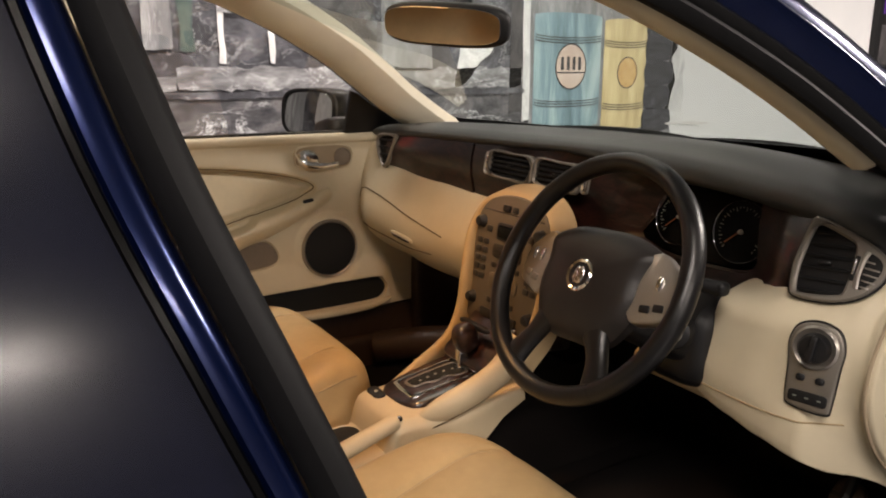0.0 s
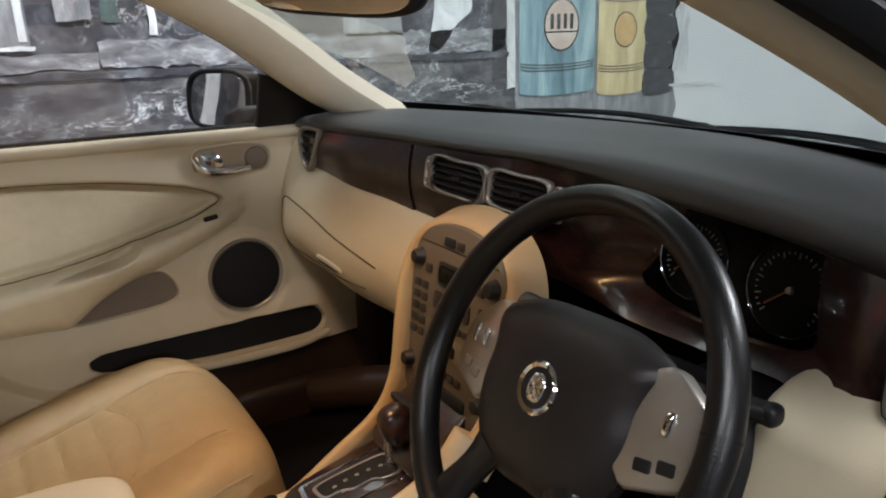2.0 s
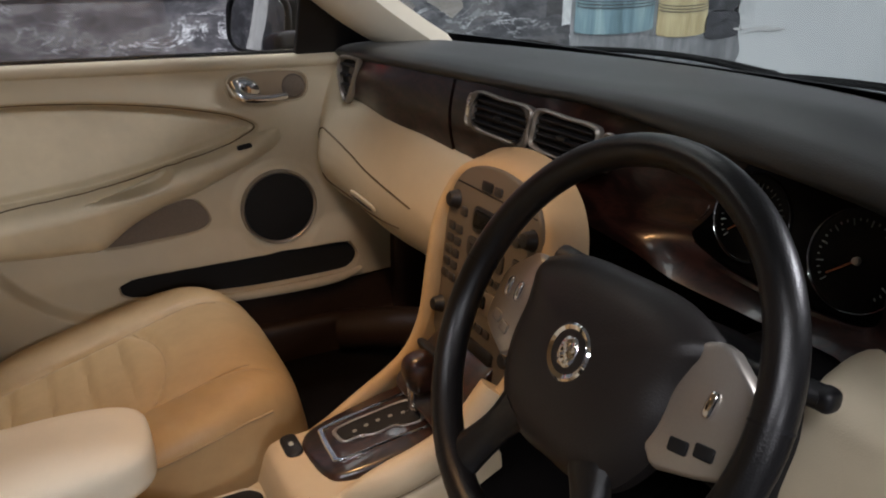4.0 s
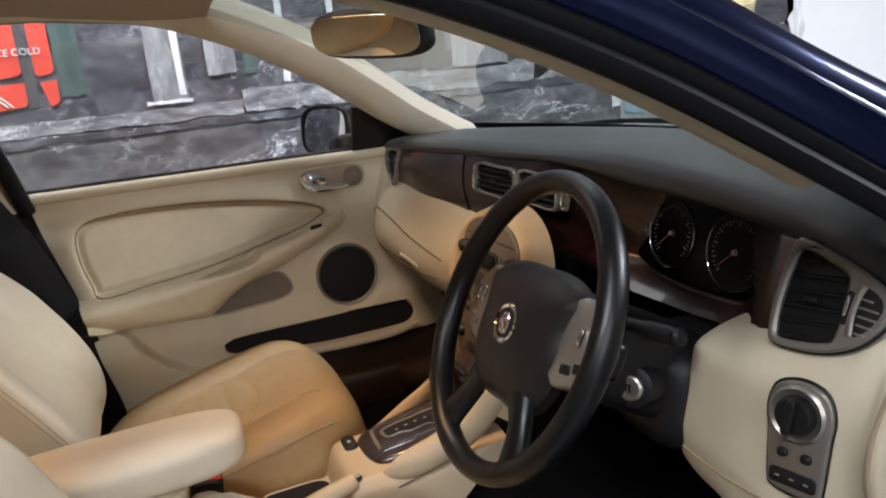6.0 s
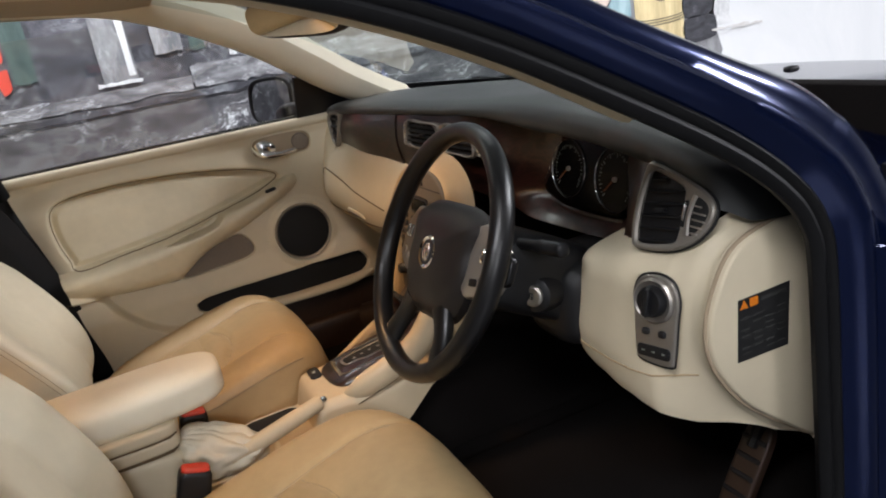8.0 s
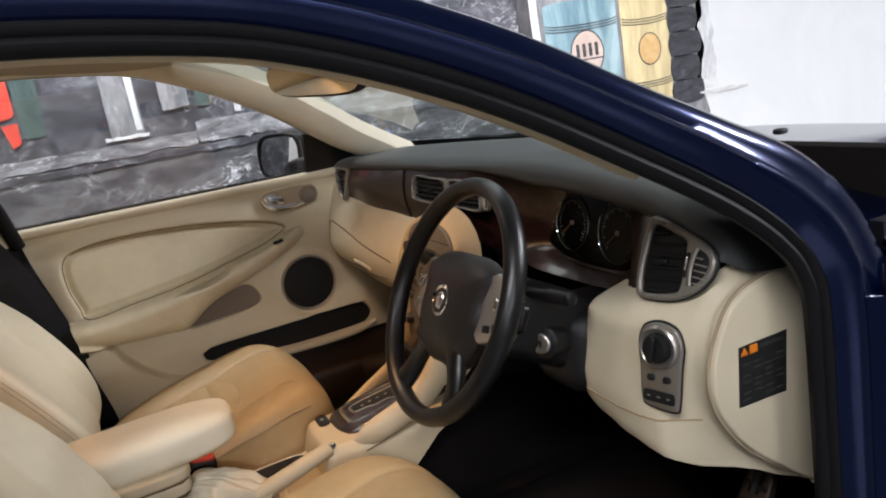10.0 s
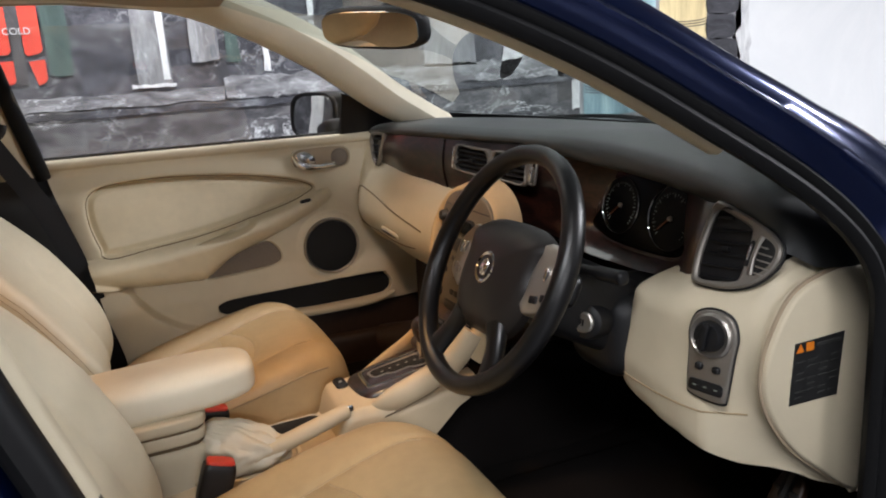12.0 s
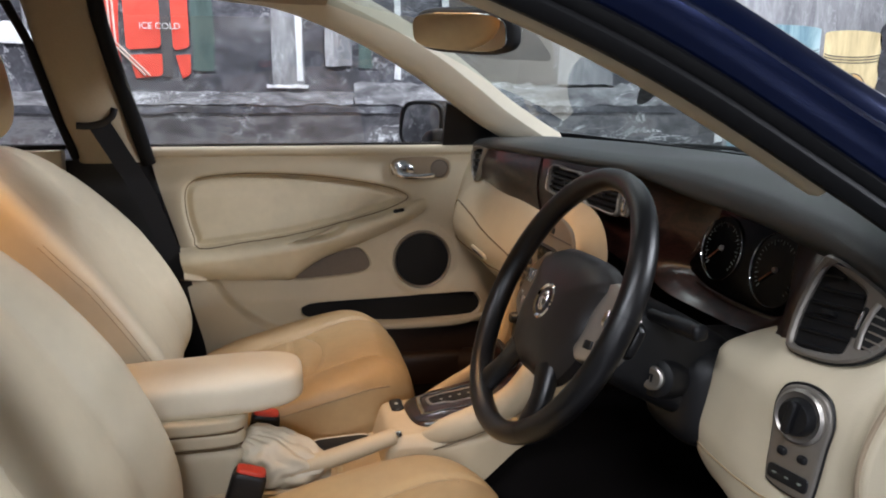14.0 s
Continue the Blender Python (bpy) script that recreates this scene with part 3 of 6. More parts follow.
# display board further along the wall
board = thing("display_board", "dark board with violet and white printed panels on the wall", "display board")
part("backing", slab(WALL_X + .002, WALL_X + .05, 5.25, 6.6, 0.78, 2.0, 0.006), BLACK_PLASTIC, board)
VIOLET = plain("violet_print", (0.10, 0.03, 0.28), 0.5)
for k, (a, b, c, d, mm) in enumerate(((5.30, 5.46, 1.50, 1.95, VIOLET), (5.49, 5.66, 1.48, 1.95, MURAL_WHITE), (5.30, 5.62, 1.12, 1.42, MURAL_INK), (5.70, 6.1, 1.2, 1.9, MURAL_RED), (6.15, 6.5, 1.0, 1.9, VIOLET))):
    part("panel", slab(WALL_X + .05, WALL_X + .056, a, b, c, d, 0.001), mm, board)

# ---- the car's shell ----
car = thing("car", "dark blue saloon car with its driver's door open, cream interior", "car")

# edge of the driver's door opening, from the roof rail down the windscreen pillar to the sill
SIDE = [(.60, -1.35, 1.15), (.61, -1.0, 1.195), (.628, -.62, 1.21), (.630, -.48, 1.211), (.637, -.308, 1.190), (.652, -.20, 1.160), (.672, -.094, 1.116), (.696, .0, 1.066), (.722, .10, 1.003), (.743, .19, .944), (.752, .25, .900), (.757, .295, .858), (.760, .318, .820), (.762, .326, .770), (.764, .327, .60), (.766, .327, .32)]
# edge of the passenger's window under the roof rail
PSIDE = [(-.53, -1.35, 1.20), (-.54, -1.0, 1.275), (-.548, -.60, 1.284), (-.552, -.45, 1.274), (-.556, -.31, 1.250), (-.566, -.16, 1.192), (-.583, -.02, 1.118), (-.60, .06, 1.065), (-.615, .16, .995), (-.63, .26, .94), (-.645, .34, .90)]


def side_path(sx, n=6):
    return cr(SIDE if sx > 0 else PSIDE, n)


def side_band(sx, section, mat, name, label="", lo=0, hi=None, closed=False):
    """A band along the door opening. section: pairs (away from the opening, outwards)."""
    P = side_path(sx)
    rows = []
    n = len(P)
    for i, p in enumerate(P):
        a, b = P[max(0, i - 1)], P[min(n - 1, i + 1)]
        t = (b - a).normalized()
        out = Vector((sx * 0.92, 0, 0.39)) if p.z > 0.85 else Vector((sx, 0, 0.39 * max(0, (p.z - .6) / .25)))
        out = (out - t * out.dot(t)).normalized()
        nrm = out.cross(t) if sx > 0 else t.cross(out)
        rows.append([p + nrm * u + out * v for u, v in (section(p) if callable(section) else section)])
    if hi:
        rows = rows[lo:hi]
    return part(name, grid(rows, closed), mat, car, label)


side_band(1, [(.024, -.028), (.014, -.020), (.010, -.010), (.013, -.003), (.019, .001), (.024, .0), (.028, -.004), (.031, .001), (.036, .004), (.041, .002), (.044, -.004), (.044, -.02)], RUBBER, "door_seal", "black rubber door seal")
def pillar_section(p):
    """The painted pillar widens towards its foot."""
    s = max(0, min(1, (p.y - .05) / .25))
    g = 1.22 + .28 * s * s * (3 - 2 * s)
    f = max(0, min(1, (p.y - .19) / .14))
    g += .40 * f * f * (3 - 2 * f)
    return [(.040 + (u - .046) * g, v) for u, v in ((.046, -.006), (.054, .006), (.060, .016), (.068, .020), (.074, .016), (.078, .012), (.086, .013), (.098, .010), (.106, .0), (.111, -.02), (.112, -.05))]


side_band(1, pillar_section, PAINT, "pillar_skin", "glossy dark blue painted pillar")
side_band(1, [(.05, -.016), (.032, -.024), (.023, -.032), (.021, -.042), (.028, -.060), (.048, -.076), (.08, -.088)], CREAM_PLASTIC, "pillar_trim", "cream windscreen pillar trim", 14, 51)
side_band(-1, [(.07, -.004), (.03, .0), (.004, -.002), (-.004, -.006), (.0, -.014)], RUBBER, "door_seal", "black rubber window seal")
def passenger_trim(p):
    """The trim narrows towards the dashboard."""
    g = lerp([(.10, 1.0), (.34, .85)], p.y)
    return [(u * g if u > 0 else u, v) for u, v in ((.002, -.008), (-.001, -.016), (.004, -.030), (.020, -.050), (.050, -.070), (.082, -.074), (.100, -.055), (.102, -.02))]


side_band(-1, passenger_trim, TRIM_LIT, "pillar_trim", "cream windscreen pillar trim")
side_band(-1, [(.03, .004), (.036, .012), (.046, .012), (.060, .006), (.070, -.02), (.070, -.05)], PAINT, "pillar_skin")


# roof skin and headliner
def roof_rows(dz, edge, ys):
    rows = []
    for y in ys:
        w = lerp([(-1.35, .50), (-.6, .54), (-.25, .515)], y) + edge
        zc = lerp([(-1.35, 1.32), (-.8, 1.345), (-.25, 1.29)], y) + dz
        zs = lerp([(-1.35, 1.235), (-.6, 1.30), (-.25, 1.27)], y) + dz
        rows.append([Vector((w * u, y, zs + (zc - zs) * (1 - abs(u) ** 2.4))) for u in [k / 12 - 1 for k in range(25)]])
    return rows


part("roof", thicken(grid(roof_rows(0.035, 0.06, [-1.35 + .1 * k for k in range(12)])), 0.01), PAINT, car, "dark blue painted roof")
part("headliner", thicken(grid(roof_rows(-0.012, 0.03, [-1.35 + .1 * k for k in range(11)] + [-.27, -.225])), 0.01), ROOF_SHADE_CREAM, car, "cream cloth headliner")

# windscreen, wipers, scuttle, bonnet
def on_screen(u, v, inward=0.0):
    yb, yt = .66 - .24 * u * u, -.20 - .06 * u * u
    return Vector(((.655 - .16 * v) * u, yb + (yt - yb) * v - inward, .925 + .02 * u * u + (.36 - .04 * u * u) * v + .02 * math.sin(math.pi * v) - inward * .3))


screen = part("windscreen", grid([[on_screen(k / 40 - 1, v / 30) for k in range(81)] for v in range(31)]), GLASS, car, "clear windscreen glass")
screen.visible_shadow = False

border = [[on_screen(u, w * (.050 + .030 * max(0, min(1, (u + .2) / .9))), .004 + .002 * (w == 1)) for u in [k / 14 - 1 for k in range(29)]] for w in (0, .33, .66, 1)]
part("screen_border", shell(border, (0, .003, .001)), BLACK_PLASTIC, car, "black border along the foot of the windscreen")
part("scuttle", thicken(grid([[Vector((.66 * u, (.665 - .24 * u * u) + d, .928 + .012 * u * u + h)) for u in [k / 10 - 1 for k in range(21)]] for d, h in ((-.01, .0), (.01, -.004), (.035, -.014), (.06, -.034))]), 0.008), BLACK_PLASTIC, car, "black plastic scuttle panel")
for x0, x1, dy in ((.50, -.02, -.01), (-.03, -.50, .0)):
    arm = [Vector((x0 + (x1 - x0) * t, .70 - .22 * ((x0 + (x1 - x0) * t) / .66) ** 2 + .02 * math.sin(math.pi * t) + dy, .930 + .011 * math.sin(math.pi * t * .9))) for t in [k / 10 for k in range(11)]]
    wiper = part("wiper", sweep(arm, lambda i, n: [(-.006, 0), (.006, 0), (.003, .007), (-.003, .007)]), BLACK_PLASTIC, car, "black wiper arm and blade")
    part("wiper_blade", tube([p + Vector((0, -.02, .002)) for p in arm], 0.0035, 6), RUBBER, wiper)


def bonnet_point(u, v):
    y = .70 - .225 * u * u + (2.05 - .70) * v
    return Vector(((.765 - .03 * v) * u, y - .12 * v * u * u, .892 - .150 * v ** 1.5 - .055 * abs(u) ** 3 - .02 * v + .012 * math.exp(-((abs(u) - .45) / .12) ** 2)))


part("bonnet", thicken(grid([[bonnet_point(k / 14 - 1, j / 16) for k in range(29)] for j in range(17)]), 0.012), PAINT, car, "glossy dark blue bonnet")
for jx in (.20, -.25):
    part("washer_jet", pillow((.026, .03, .014), 3, 6, m=pose(jx, .925, .897)), BLACK_PLASTIC, car, "black washer jet")


def wing(sx):
    rows = []
    for j in range(15):
        y = .48 + 1.46 * j / 14
        top = .828 - .135 * (j / 14) ** 1.3
        xo = .742 + .03 * min(1, j / 3)
        rows.append(cr([Vector((sx * xo, y, top)), Vector((sx * (xo + .05), y, top - .030)), Vector((sx * (xo + .085), y, top - .11)), Vector((sx * (xo + .10), y, top - .26)), Vector((sx * (xo + .095), y, .45)), Vector((sx * (xo + .08), y, .25))], 4))
    part("wing", shell(rows, (sx * -.008, 0, -.004)), PAINT, car, "dark blue front wing")


wing(1), wing(-1)
# hinge pillar face behind the opened door
part("hinge_pillar", thicken(grid([cr([Vector((.735, .385, z)), Vector((.765, .40, z)), Vector((.80, .425, z)), Vector((.83, .46, z))], 3) for z in (.25, .45, .65, .78)]), 0.006), PAINT, car, "dark blue hinge pillar")
# floor pan, sills, bulkhead, rear bulkhead to close the cabin
part("carpet", slab(-.70, .70, -1.35, .75, .25, .275, .004), CARPET, car, "black carpeted cabin floor")
part("bulkhead", slab(-.72, .72, .62, .66, .25, .93, .004), CARPET, car, "black carpeted bulkhead")
for sx in (-1, 1):
    part("sill", pillow((.12, 1.55, .13), 5, 10, m=pose(sx * .70, -.35, .30)), SILL_VINYL if sx < 0 else BLACK_PLASTIC, car, "dark vinyl sill cover")
    part("side_panel", slab(sx * .745 - .01, sx * .745 + .01, .48, .66, .25, .86), BLACK_PLASTIC, car)
part("kick_panel", pillow((.05, .34, .36), 5, 10, m=pose(-.66, .44, .46, 0, 0, 4)), SILL_VINYL, car, "brown footwell side trim")
part("heater_duct", tube(cr([(-.62, .14, .335), (-.52, .25, .36), (-.34, .36, .40), (-.20, .46, .45)], 5), .045, 12), SILL_VINYL, car, "brown footwell duct")
part("floor_mat", slab(.14, .60, -.20, .46, .276, .284, .003), CARPET, car, "black carpet floor mat")
part("floor_mat", slab(-.60, -.14, -.20, .46, .276, .284, .003), CARPET, car, "black carpet floor mat")

# centre posts between front and rear doors
POST = [(.81, -.42, .30), (.81, -.485, .60), (.80, -.548, .80), (.780, -.592, .92), (.735, -.638, 1.05), (.665, -.675, 1.20)]


def post_band(sx, section, mat, name, label="", lo=0.0, hi=2.0):
    P = [p for p in cr(POST, 8) if lo <= p.z <= hi]
    rows = [[Vector((sx * (p.x + v * .95), p.y - u, p.z + v * .2)) for u, v in section] for p in P]
    return part(name, grid(rows), mat, car, label)


post_band(1, [(.004, -.035), (-.006, -.022), (-.004, .0), (.004, .008), (.014, .010), (.022, .004), (.026, -.006)], RUBBER, "door_seal", "black rubber seal on the centre post")
post_band(1, [(.026, -.012), (.029, -.002), (.034, .006), (.041, .009), (.048, .008), (.052, .002)], PAINT, "post_skin", "blue painted rear door edge")
post_band(1, [(.051, .004), (.053, .008), (.057, .008), (.059, .004)], BLACK_GLOSS, "trim_strip", "black window trim strip")
post_band(1, [(.058, .005), (.15, .012), (.30, .016), (.62, .012)], DARK_GLASS, "rear_window", "dark tinted rear door glass")
post_band(1, [(.002, -.032), (-.008, -.045), (-.010, -.07), (.01, -.095), (.12, -.10)], CREAM_PLASTIC, "post_trim", "cream centre post trim", .80)
post_band(1, [(.002, -.034), (-.006, -.047), (-.008, -.07), (.01, -.097), (.12, -.10)], BLACK_PLASTIC, "post_lower", "black lower centre post", .28, .83)

# ---- dashboard ----
dash = thing("dashboard", "cream and walnut dashboard with a dark padded top", "dashboard")
FY = [(-.70, .185), (-.60, .168), (-.45, .172), (-.20, .21), (.0, .245), (.14, .30), (.30, .33), (.40, .322), (.44, .308), (.50, .281), (.545, .272), (.60, .284), (.65, .300), (.68, .310)]   # face of the fascia along the car
FT = [(-.70, .915), (-.60, .928), (-.30, .935), (.0, .935), (.15, .935), (.30, .93), (.45, .915), (.56, .902), (.64, .872), (.69, .845)]   # its top edge
FB = [(-.70, .916), (-.665, .905), (-.648, .868), (-.625, .846), (-.56, .848), (-.35, .83), (-.20, .815), (-.05, .80), (.12, .755), (.30, .742), (.48, .752), (.545, .778), (.60, .782), (.64, .80), (.68, .82)]   # its lower edge


def spread(a, b, n):
    return [a + (b - a) * k / n for k in range(n + 1)]


def step(a, b, x):
    t = max(0, min(1, (x - a) / (b - a)))
    return t * t * (3 - 2 * t)


def face_y(x, z):
    """The fascia leans forward at its top towards the driver's door."""
    return lerp(FY, x) + .36 * step(.38, .50, x) * (z - .835)


def eased(f, x, w=.09):
    """A curve along the car's width with its small bends taken out."""
    w = min(w, x + .675, .64 - x) if x < .64 else 0
    return sum(f(x + w * k / 5) for k in range(-5, 6)) / 11


# padded top: lip over the fascia, crown, then down to the windscreen
rows = []
for x in spread(-.675, .622, 56):
    z = eased(lambda a: lerp(FT, a), x)
    y = eased(lambda a: face_y(a, lerp(FT, a)), x) - .004
    deep = .60 - .22 * (x / .66) ** 2
    hood = .022 * math.exp(-((x - .31) / .17) ** 2)
    back = max(deep + .03, y + .12)
    deep_lip = step(.0, .24, x)
    prof = [(y + .03, z - .014 - .024 * deep_lip), (y + .003, z - .002 - .026 * deep_lip), (y - .008 - hood, z + .004 - .026 * deep_lip), (y - .011 - hood - .004 * deep_lip, z + .009 - .015 * deep_lip), (y - .009 - hood, z + .015 - .003 * deep_lip), (y + .008 - hood, z + .023), (y + .05, z + .027 + hood * .4), (y + (back - y) * .55, z + .026 + (.935 - z) * .35), (back, z + .005 + (.935 - z) * .75)]
    rows.append(cr([Vector((x, a, b)) for a, b in prof], 4))
# the end of the pad rolls down to the cream panel beside the door
last = rows[-1]
for k in range(1, 9):
    t = k / 8
    row = []
    for j, p in enumerate(last):
        y = lerp([(0, .290), (8, .296), (16, .32), (22, .41), (28, .50), (32, .52)], j)
        zb = lerp([(.27, .842), (.29, .836), (.336, .812), (.375, .808), (.42, .805), (.50, .80)], y)
        xe = lerp([(.27, .642), (.29, .650), (.336, .670), (.40, .677), (.50, .690)], y)
        e = math.sin(t * math.pi / 2)
        row.append(Vector((p.x + (xe - p.x) * e, p.y + (y - p.y) * t, p.z + (zb - p.z) * (1 - math.cos(t * math.pi / 2)))))
    rows.append(row)
part("top_pad", grid(rows), DASH_TOP, dash, "dark slate grained top pad")


def fascia(name, x0, x1, mat, off=0.0, t0=0.0, t1=1.0, label="", n=24, belly=.010):
    rows = []
    for x in spread(x0, x1, n):
        dip, zt, zb = .036 * math.exp(-((x - .29) / .165) ** 4), lerp(FT, x), lerp(FB, x)
        zs = [zt + (zb - zt) * s for s in spread(t0, t1, 18)]
        rows.append([Vector((x, face_y(x, z) + dip * (1 - 2.1 * step(.78, 1.0, s)) - off - belly * math.sin(math.pi * s), z)) for s, z in zip(spread(t0, t1, 18), zs)])
    return part(name, shell(rows, (0, .008, 0)), mat, dash, label)


fascia("veneer_panel", -.575, -.235, WOOD, .003, -.08, 1.0, "polished walnut veneer panel")
fascia("veneer_panel", -.232, .625, WOOD, .0, -.04, 1.0, "polished walnut veneer panel", 36)
fascia("fascia_core", -.69, .63, BLACK_SOFT, -.014, 0, 1.0, "dark fascia backing", 40)


def lower(name, x0, x1, prof, mat, label="", n=20):
    rows = []
    for x in spread(x0, x1, n):
        rows.append(cr([Vector((x, a, b)) for a, b in prof(x)], 5))
    return part(name, grid(rows), mat, dash, label)


def left_profile(x):
    y, z = lerp(FY, x), lerp(FB, x)
    s = (x + .68) / .54
    bulge = lerp([(-.70, .045), (-.62, .07), (-.45, .055), (-.25, .045), (-.13, .05)], x)
    return [(y + .01, z + .006), (y - .012, z - .004), (y - bulge * .7, z - .05), (y - bulge, z - .11), (y - bulge * .75, z - .165), (y - .0, z - .215), (y + .07, z - .25), (y + .16, z - .27)]


lower("glovebox_surround", -.685, -.10, left_profile, CREAM_PLASTIC, "cream lower dashboard round the glovebox")


CAP_EDGE = [(.47, .415), (.50, .372), (.54, .325), (.57, .296), (.60, .268), (.65, .243), (.69, .240), (.73, .250), (.77, .276), (.79, .300), (.803, .345), (.812, .42)]   # edge of the end cap, by height


def knee_y(x, z):
    return lerp([(.43, .206), (.47, .200), (.53, .199), (.57, .203), (.60, .212), (.62, .225), (.672, .255)], x) + .17 * (z - .69)


def right_profile(x):
    zt = lerp([(.43, .772), (.48, .778), (.542, .792), (.60, .794), (.625, .804), (.640, .822), (.650, .838), (.660, .830), (.666, .820), (.672, .808)], x)
    low = lerp([(.43, .606), (.50, .586), (.56, .572), (.60, .560), (.635, .532), (.672, .466)], x)
    back = face_y(x, zt) + .004
    w = step(.60, .67, x)
    soft = lerp([(.43, .14), (.50, .26), (.60, .34)], x)
    out = []
    for s in (0, .02, .05, .10, .16, .24, .34, .46, .60, .75, .88, 1):
        z = zt + (low - zt) * s
        shelf = 1 - (1 - min(1, s / soft)) ** 2.0
        near = back + (knee_y(x, z) - back) * shelf + .10 * max(0, s - .72) ** 1.5
        near += .05 * max(0, (.450 - x) / .020) ** 2
        k = w ** (1 + 3.0 * step(.70, .82, z))
        out.append((near * (1 - k) + lerp(CAP_EDGE, z) * k, z))
    out.append((out[-1][0] + .015, low - .012))
    out.append((out[-1][0] + .09, low - .015))
    return out


def knee_rows():
    """The left edge of the panel leans towards the column as it goes down."""
    rows = []
    for x in spread(.430, .64, 28) + spread(.643, .672, 12):
        lean = .030 * max(0, (.60 - x) / .17)
        rows.append([Vector((p.x - lean * max(0, (.77 - p.z) / .18), p.y, p.z)) for p in cr([Vector((x, a, b)) for a, b in right_profile(x)], 4)])
    return rows


part("knee_panel", grid(knee_rows()), CREAM_PLASTIC, dash, "cream lower dashboard beside the steering column")
seam = []
for row in knee_rows()[:30]:
    for p, q in zip(row, row[1:]):
        if q.z <= .612 < p.z and p.y < .28:
            seam.append(p.lerp(q, (p.z - .612) / (p.z - q.z)) + Vector((0, -.0005, 0)))
            break
part("panel_joint", tube(seam, .0014, 6), SEAM, dash)
lower("knee_panel", .22, .44, lambda x: [(.36, .60), (.285, .585), (.27, .565), (.285, .54), (.36, .52), (.44, .51)], CREAM_PLASTIC, "cream panel under the steering column", 8)

# end cap with the fuse label
cap_line = blob([(.412, .470), (.432, .478), (.437, .62), (.437, .79), (.425, .808), (.350, .804), (.290, .784), (.256, .737), (.241, .69), (.245, .645), (.268, .60), (.305, .555), (.365, .505)], 5)
CAP = axes((.668, 0, 0), (0, 1, 0), (1, 0, 0))
cap = part("end_cap", plate(cap_line, .012, CAP, .005), CREAM_PLASTIC, dash, "cream fuse box cover")
part("cap_joint", plate([p + (p - Vector((.36, .64))).normalized() * .004 for p in cap_line], .004, CAP, .001), CREAM_SHADED, dash)
part("cap_edge", shell([[Vector((.667, p.x, p.y)), Vector((.655, p.x + .004, p.y))] for p in cap_line], (0, .002, 0)), CREAM_PLASTIC, dash)
part("fuse_label", plate([Vector((.281, .632)), Vector((.370, .629)), Vector((.377, .720)), Vector((.287, .719))], .0012, axes((.680, 0, 0), (0, 1, 0), (1, 0, 0)), .0003), LABEL, cap, "black fuse chart sticker with small print", smooth=False)
LB = axes((.6814, .329, .675), (0, 1, -.02), (1, 0, 0))
part("label_mark", plate([Vector((-.041, .030)), Vector((-.027, .030)), Vector((-.034, .042))], .0008, LB, .0002), ORANGE, cap, smooth=False)
part("label_mark", plate(rrect(.014, .012, .001, 1), .0008, LB @ Matrix.Translation((-.017, .036, 0)), .0002), ORANGE, cap, smooth=False)
for r in range(7):
    for c in range(4):
        if (r * 5 + c * 3) % 7 < 5:
            part("print_bar", plate(rrect(.015, .0035, .0008, 1), .0006, LB @ Matrix.Translation((-.032 + .021 * c, .016 - .0085 * r, 0)), .0002), PRINT, cap, smooth=False)
part("print_bar", plate(rrect(.045, .006, .0008, 1), .0006, LB @ Matrix.Translation((.017, .036, 0)), .0002), PRINT, cap, smooth=False)


# air vents
def resample(line, n=60):
    """n points at even steps round an outline, beginning at its rightmost point."""
    k = max(range(len(line)), key=lambda i: line[i].x)
    line = line[k:] + line[:k]
    legs = [(b - a).length for a, b in zip(line, line[1:] + line[:1])]
    out, i, run = [], 0, 0.0
    for s in range(n):
        want = sum(legs) * s / n
        while run + legs[i] < want:
            run += legs[i]
            i += 1
        out.append(line[i].lerp(line[(i + 1) % len(line)], (want - run) / legs[i]))
    return out


def vent(name, m, outer, hole, slats, label):
    outer, hole = resample(outer), resample(hole)
    v = part(name, ring(outer, hole, .012, m, .003), GREY_SILVER, dash, label)
    # Black plate behind the slats paints the duct's darkness.
    part("duct", plate(hole, .002, m, .0005), VOID, v)
    xs, zs = [p.x for p in hole], [p.y for p in hole]
    for k in range(slats):
        z = min(zs) + (max(zs) - min(zs)) * (k + .5) / slats
        cross = [a.x + (b.x - a.x) * (z - a.y) / (b.y - a.y) for a, b in zip(hole, hole[1:] + hole[:1]) if (a.y > z) != (b.y > z)]
        a, b = min(cross) + .002, max(cross) - .002
        part("slat", slab(a, b, -.0015, .0015, .002, .010, .0008), BLACK_PLASTIC, v).matrix_basis = m @ Matrix.Translation((0, z, 0)) @ pose(0, 0, 0, 25, 0, 0)
    part("vent_tab", slab(-.008, .008, -.003, .003, .004, .014, .0012), BLACK_PLASTIC, v).matrix_basis = m @ Matrix.Translation((sum(xs) / len(xs), sum(zs) / len(zs), 0))
    return v


# driver's side vent
MR = axes((.590, .262, .838), (1, .31, .03), (.27, -.90, .35)) @ Matrix.Translation((0, 0, -.010))
outer = blob([(-.052, -.050), (-.044, -.058), (-.020, -.0605), (.010, -.0585), (.040, -.0465), (.062, -.024), (.0685, -.002), (.060, .016), (.034, .0335), (-.004, .051), (-.030, .0595), (-.038, .054), (-.047, .020), (-.053, -.015)], 4)
hole = blob([(-.043, -.046), (-.036, -.0515), (-.008, -.051), (.012, -.0475), (.018, -.042), (.0235, -.010), (.0245, .018), (.021, .027), (-.002, .039), (-.024, .048), (-.030, .044), (-.038, .014), (-.043, -.018)], 4)
v = vent("side_vent", MR, outer, hole, 6, "pewter framed driver's side air vent")
part("vent_gap", plate(shrink(resample(outer), -.0025), .004, MR, .001), BLACK_PLASTIC, v)
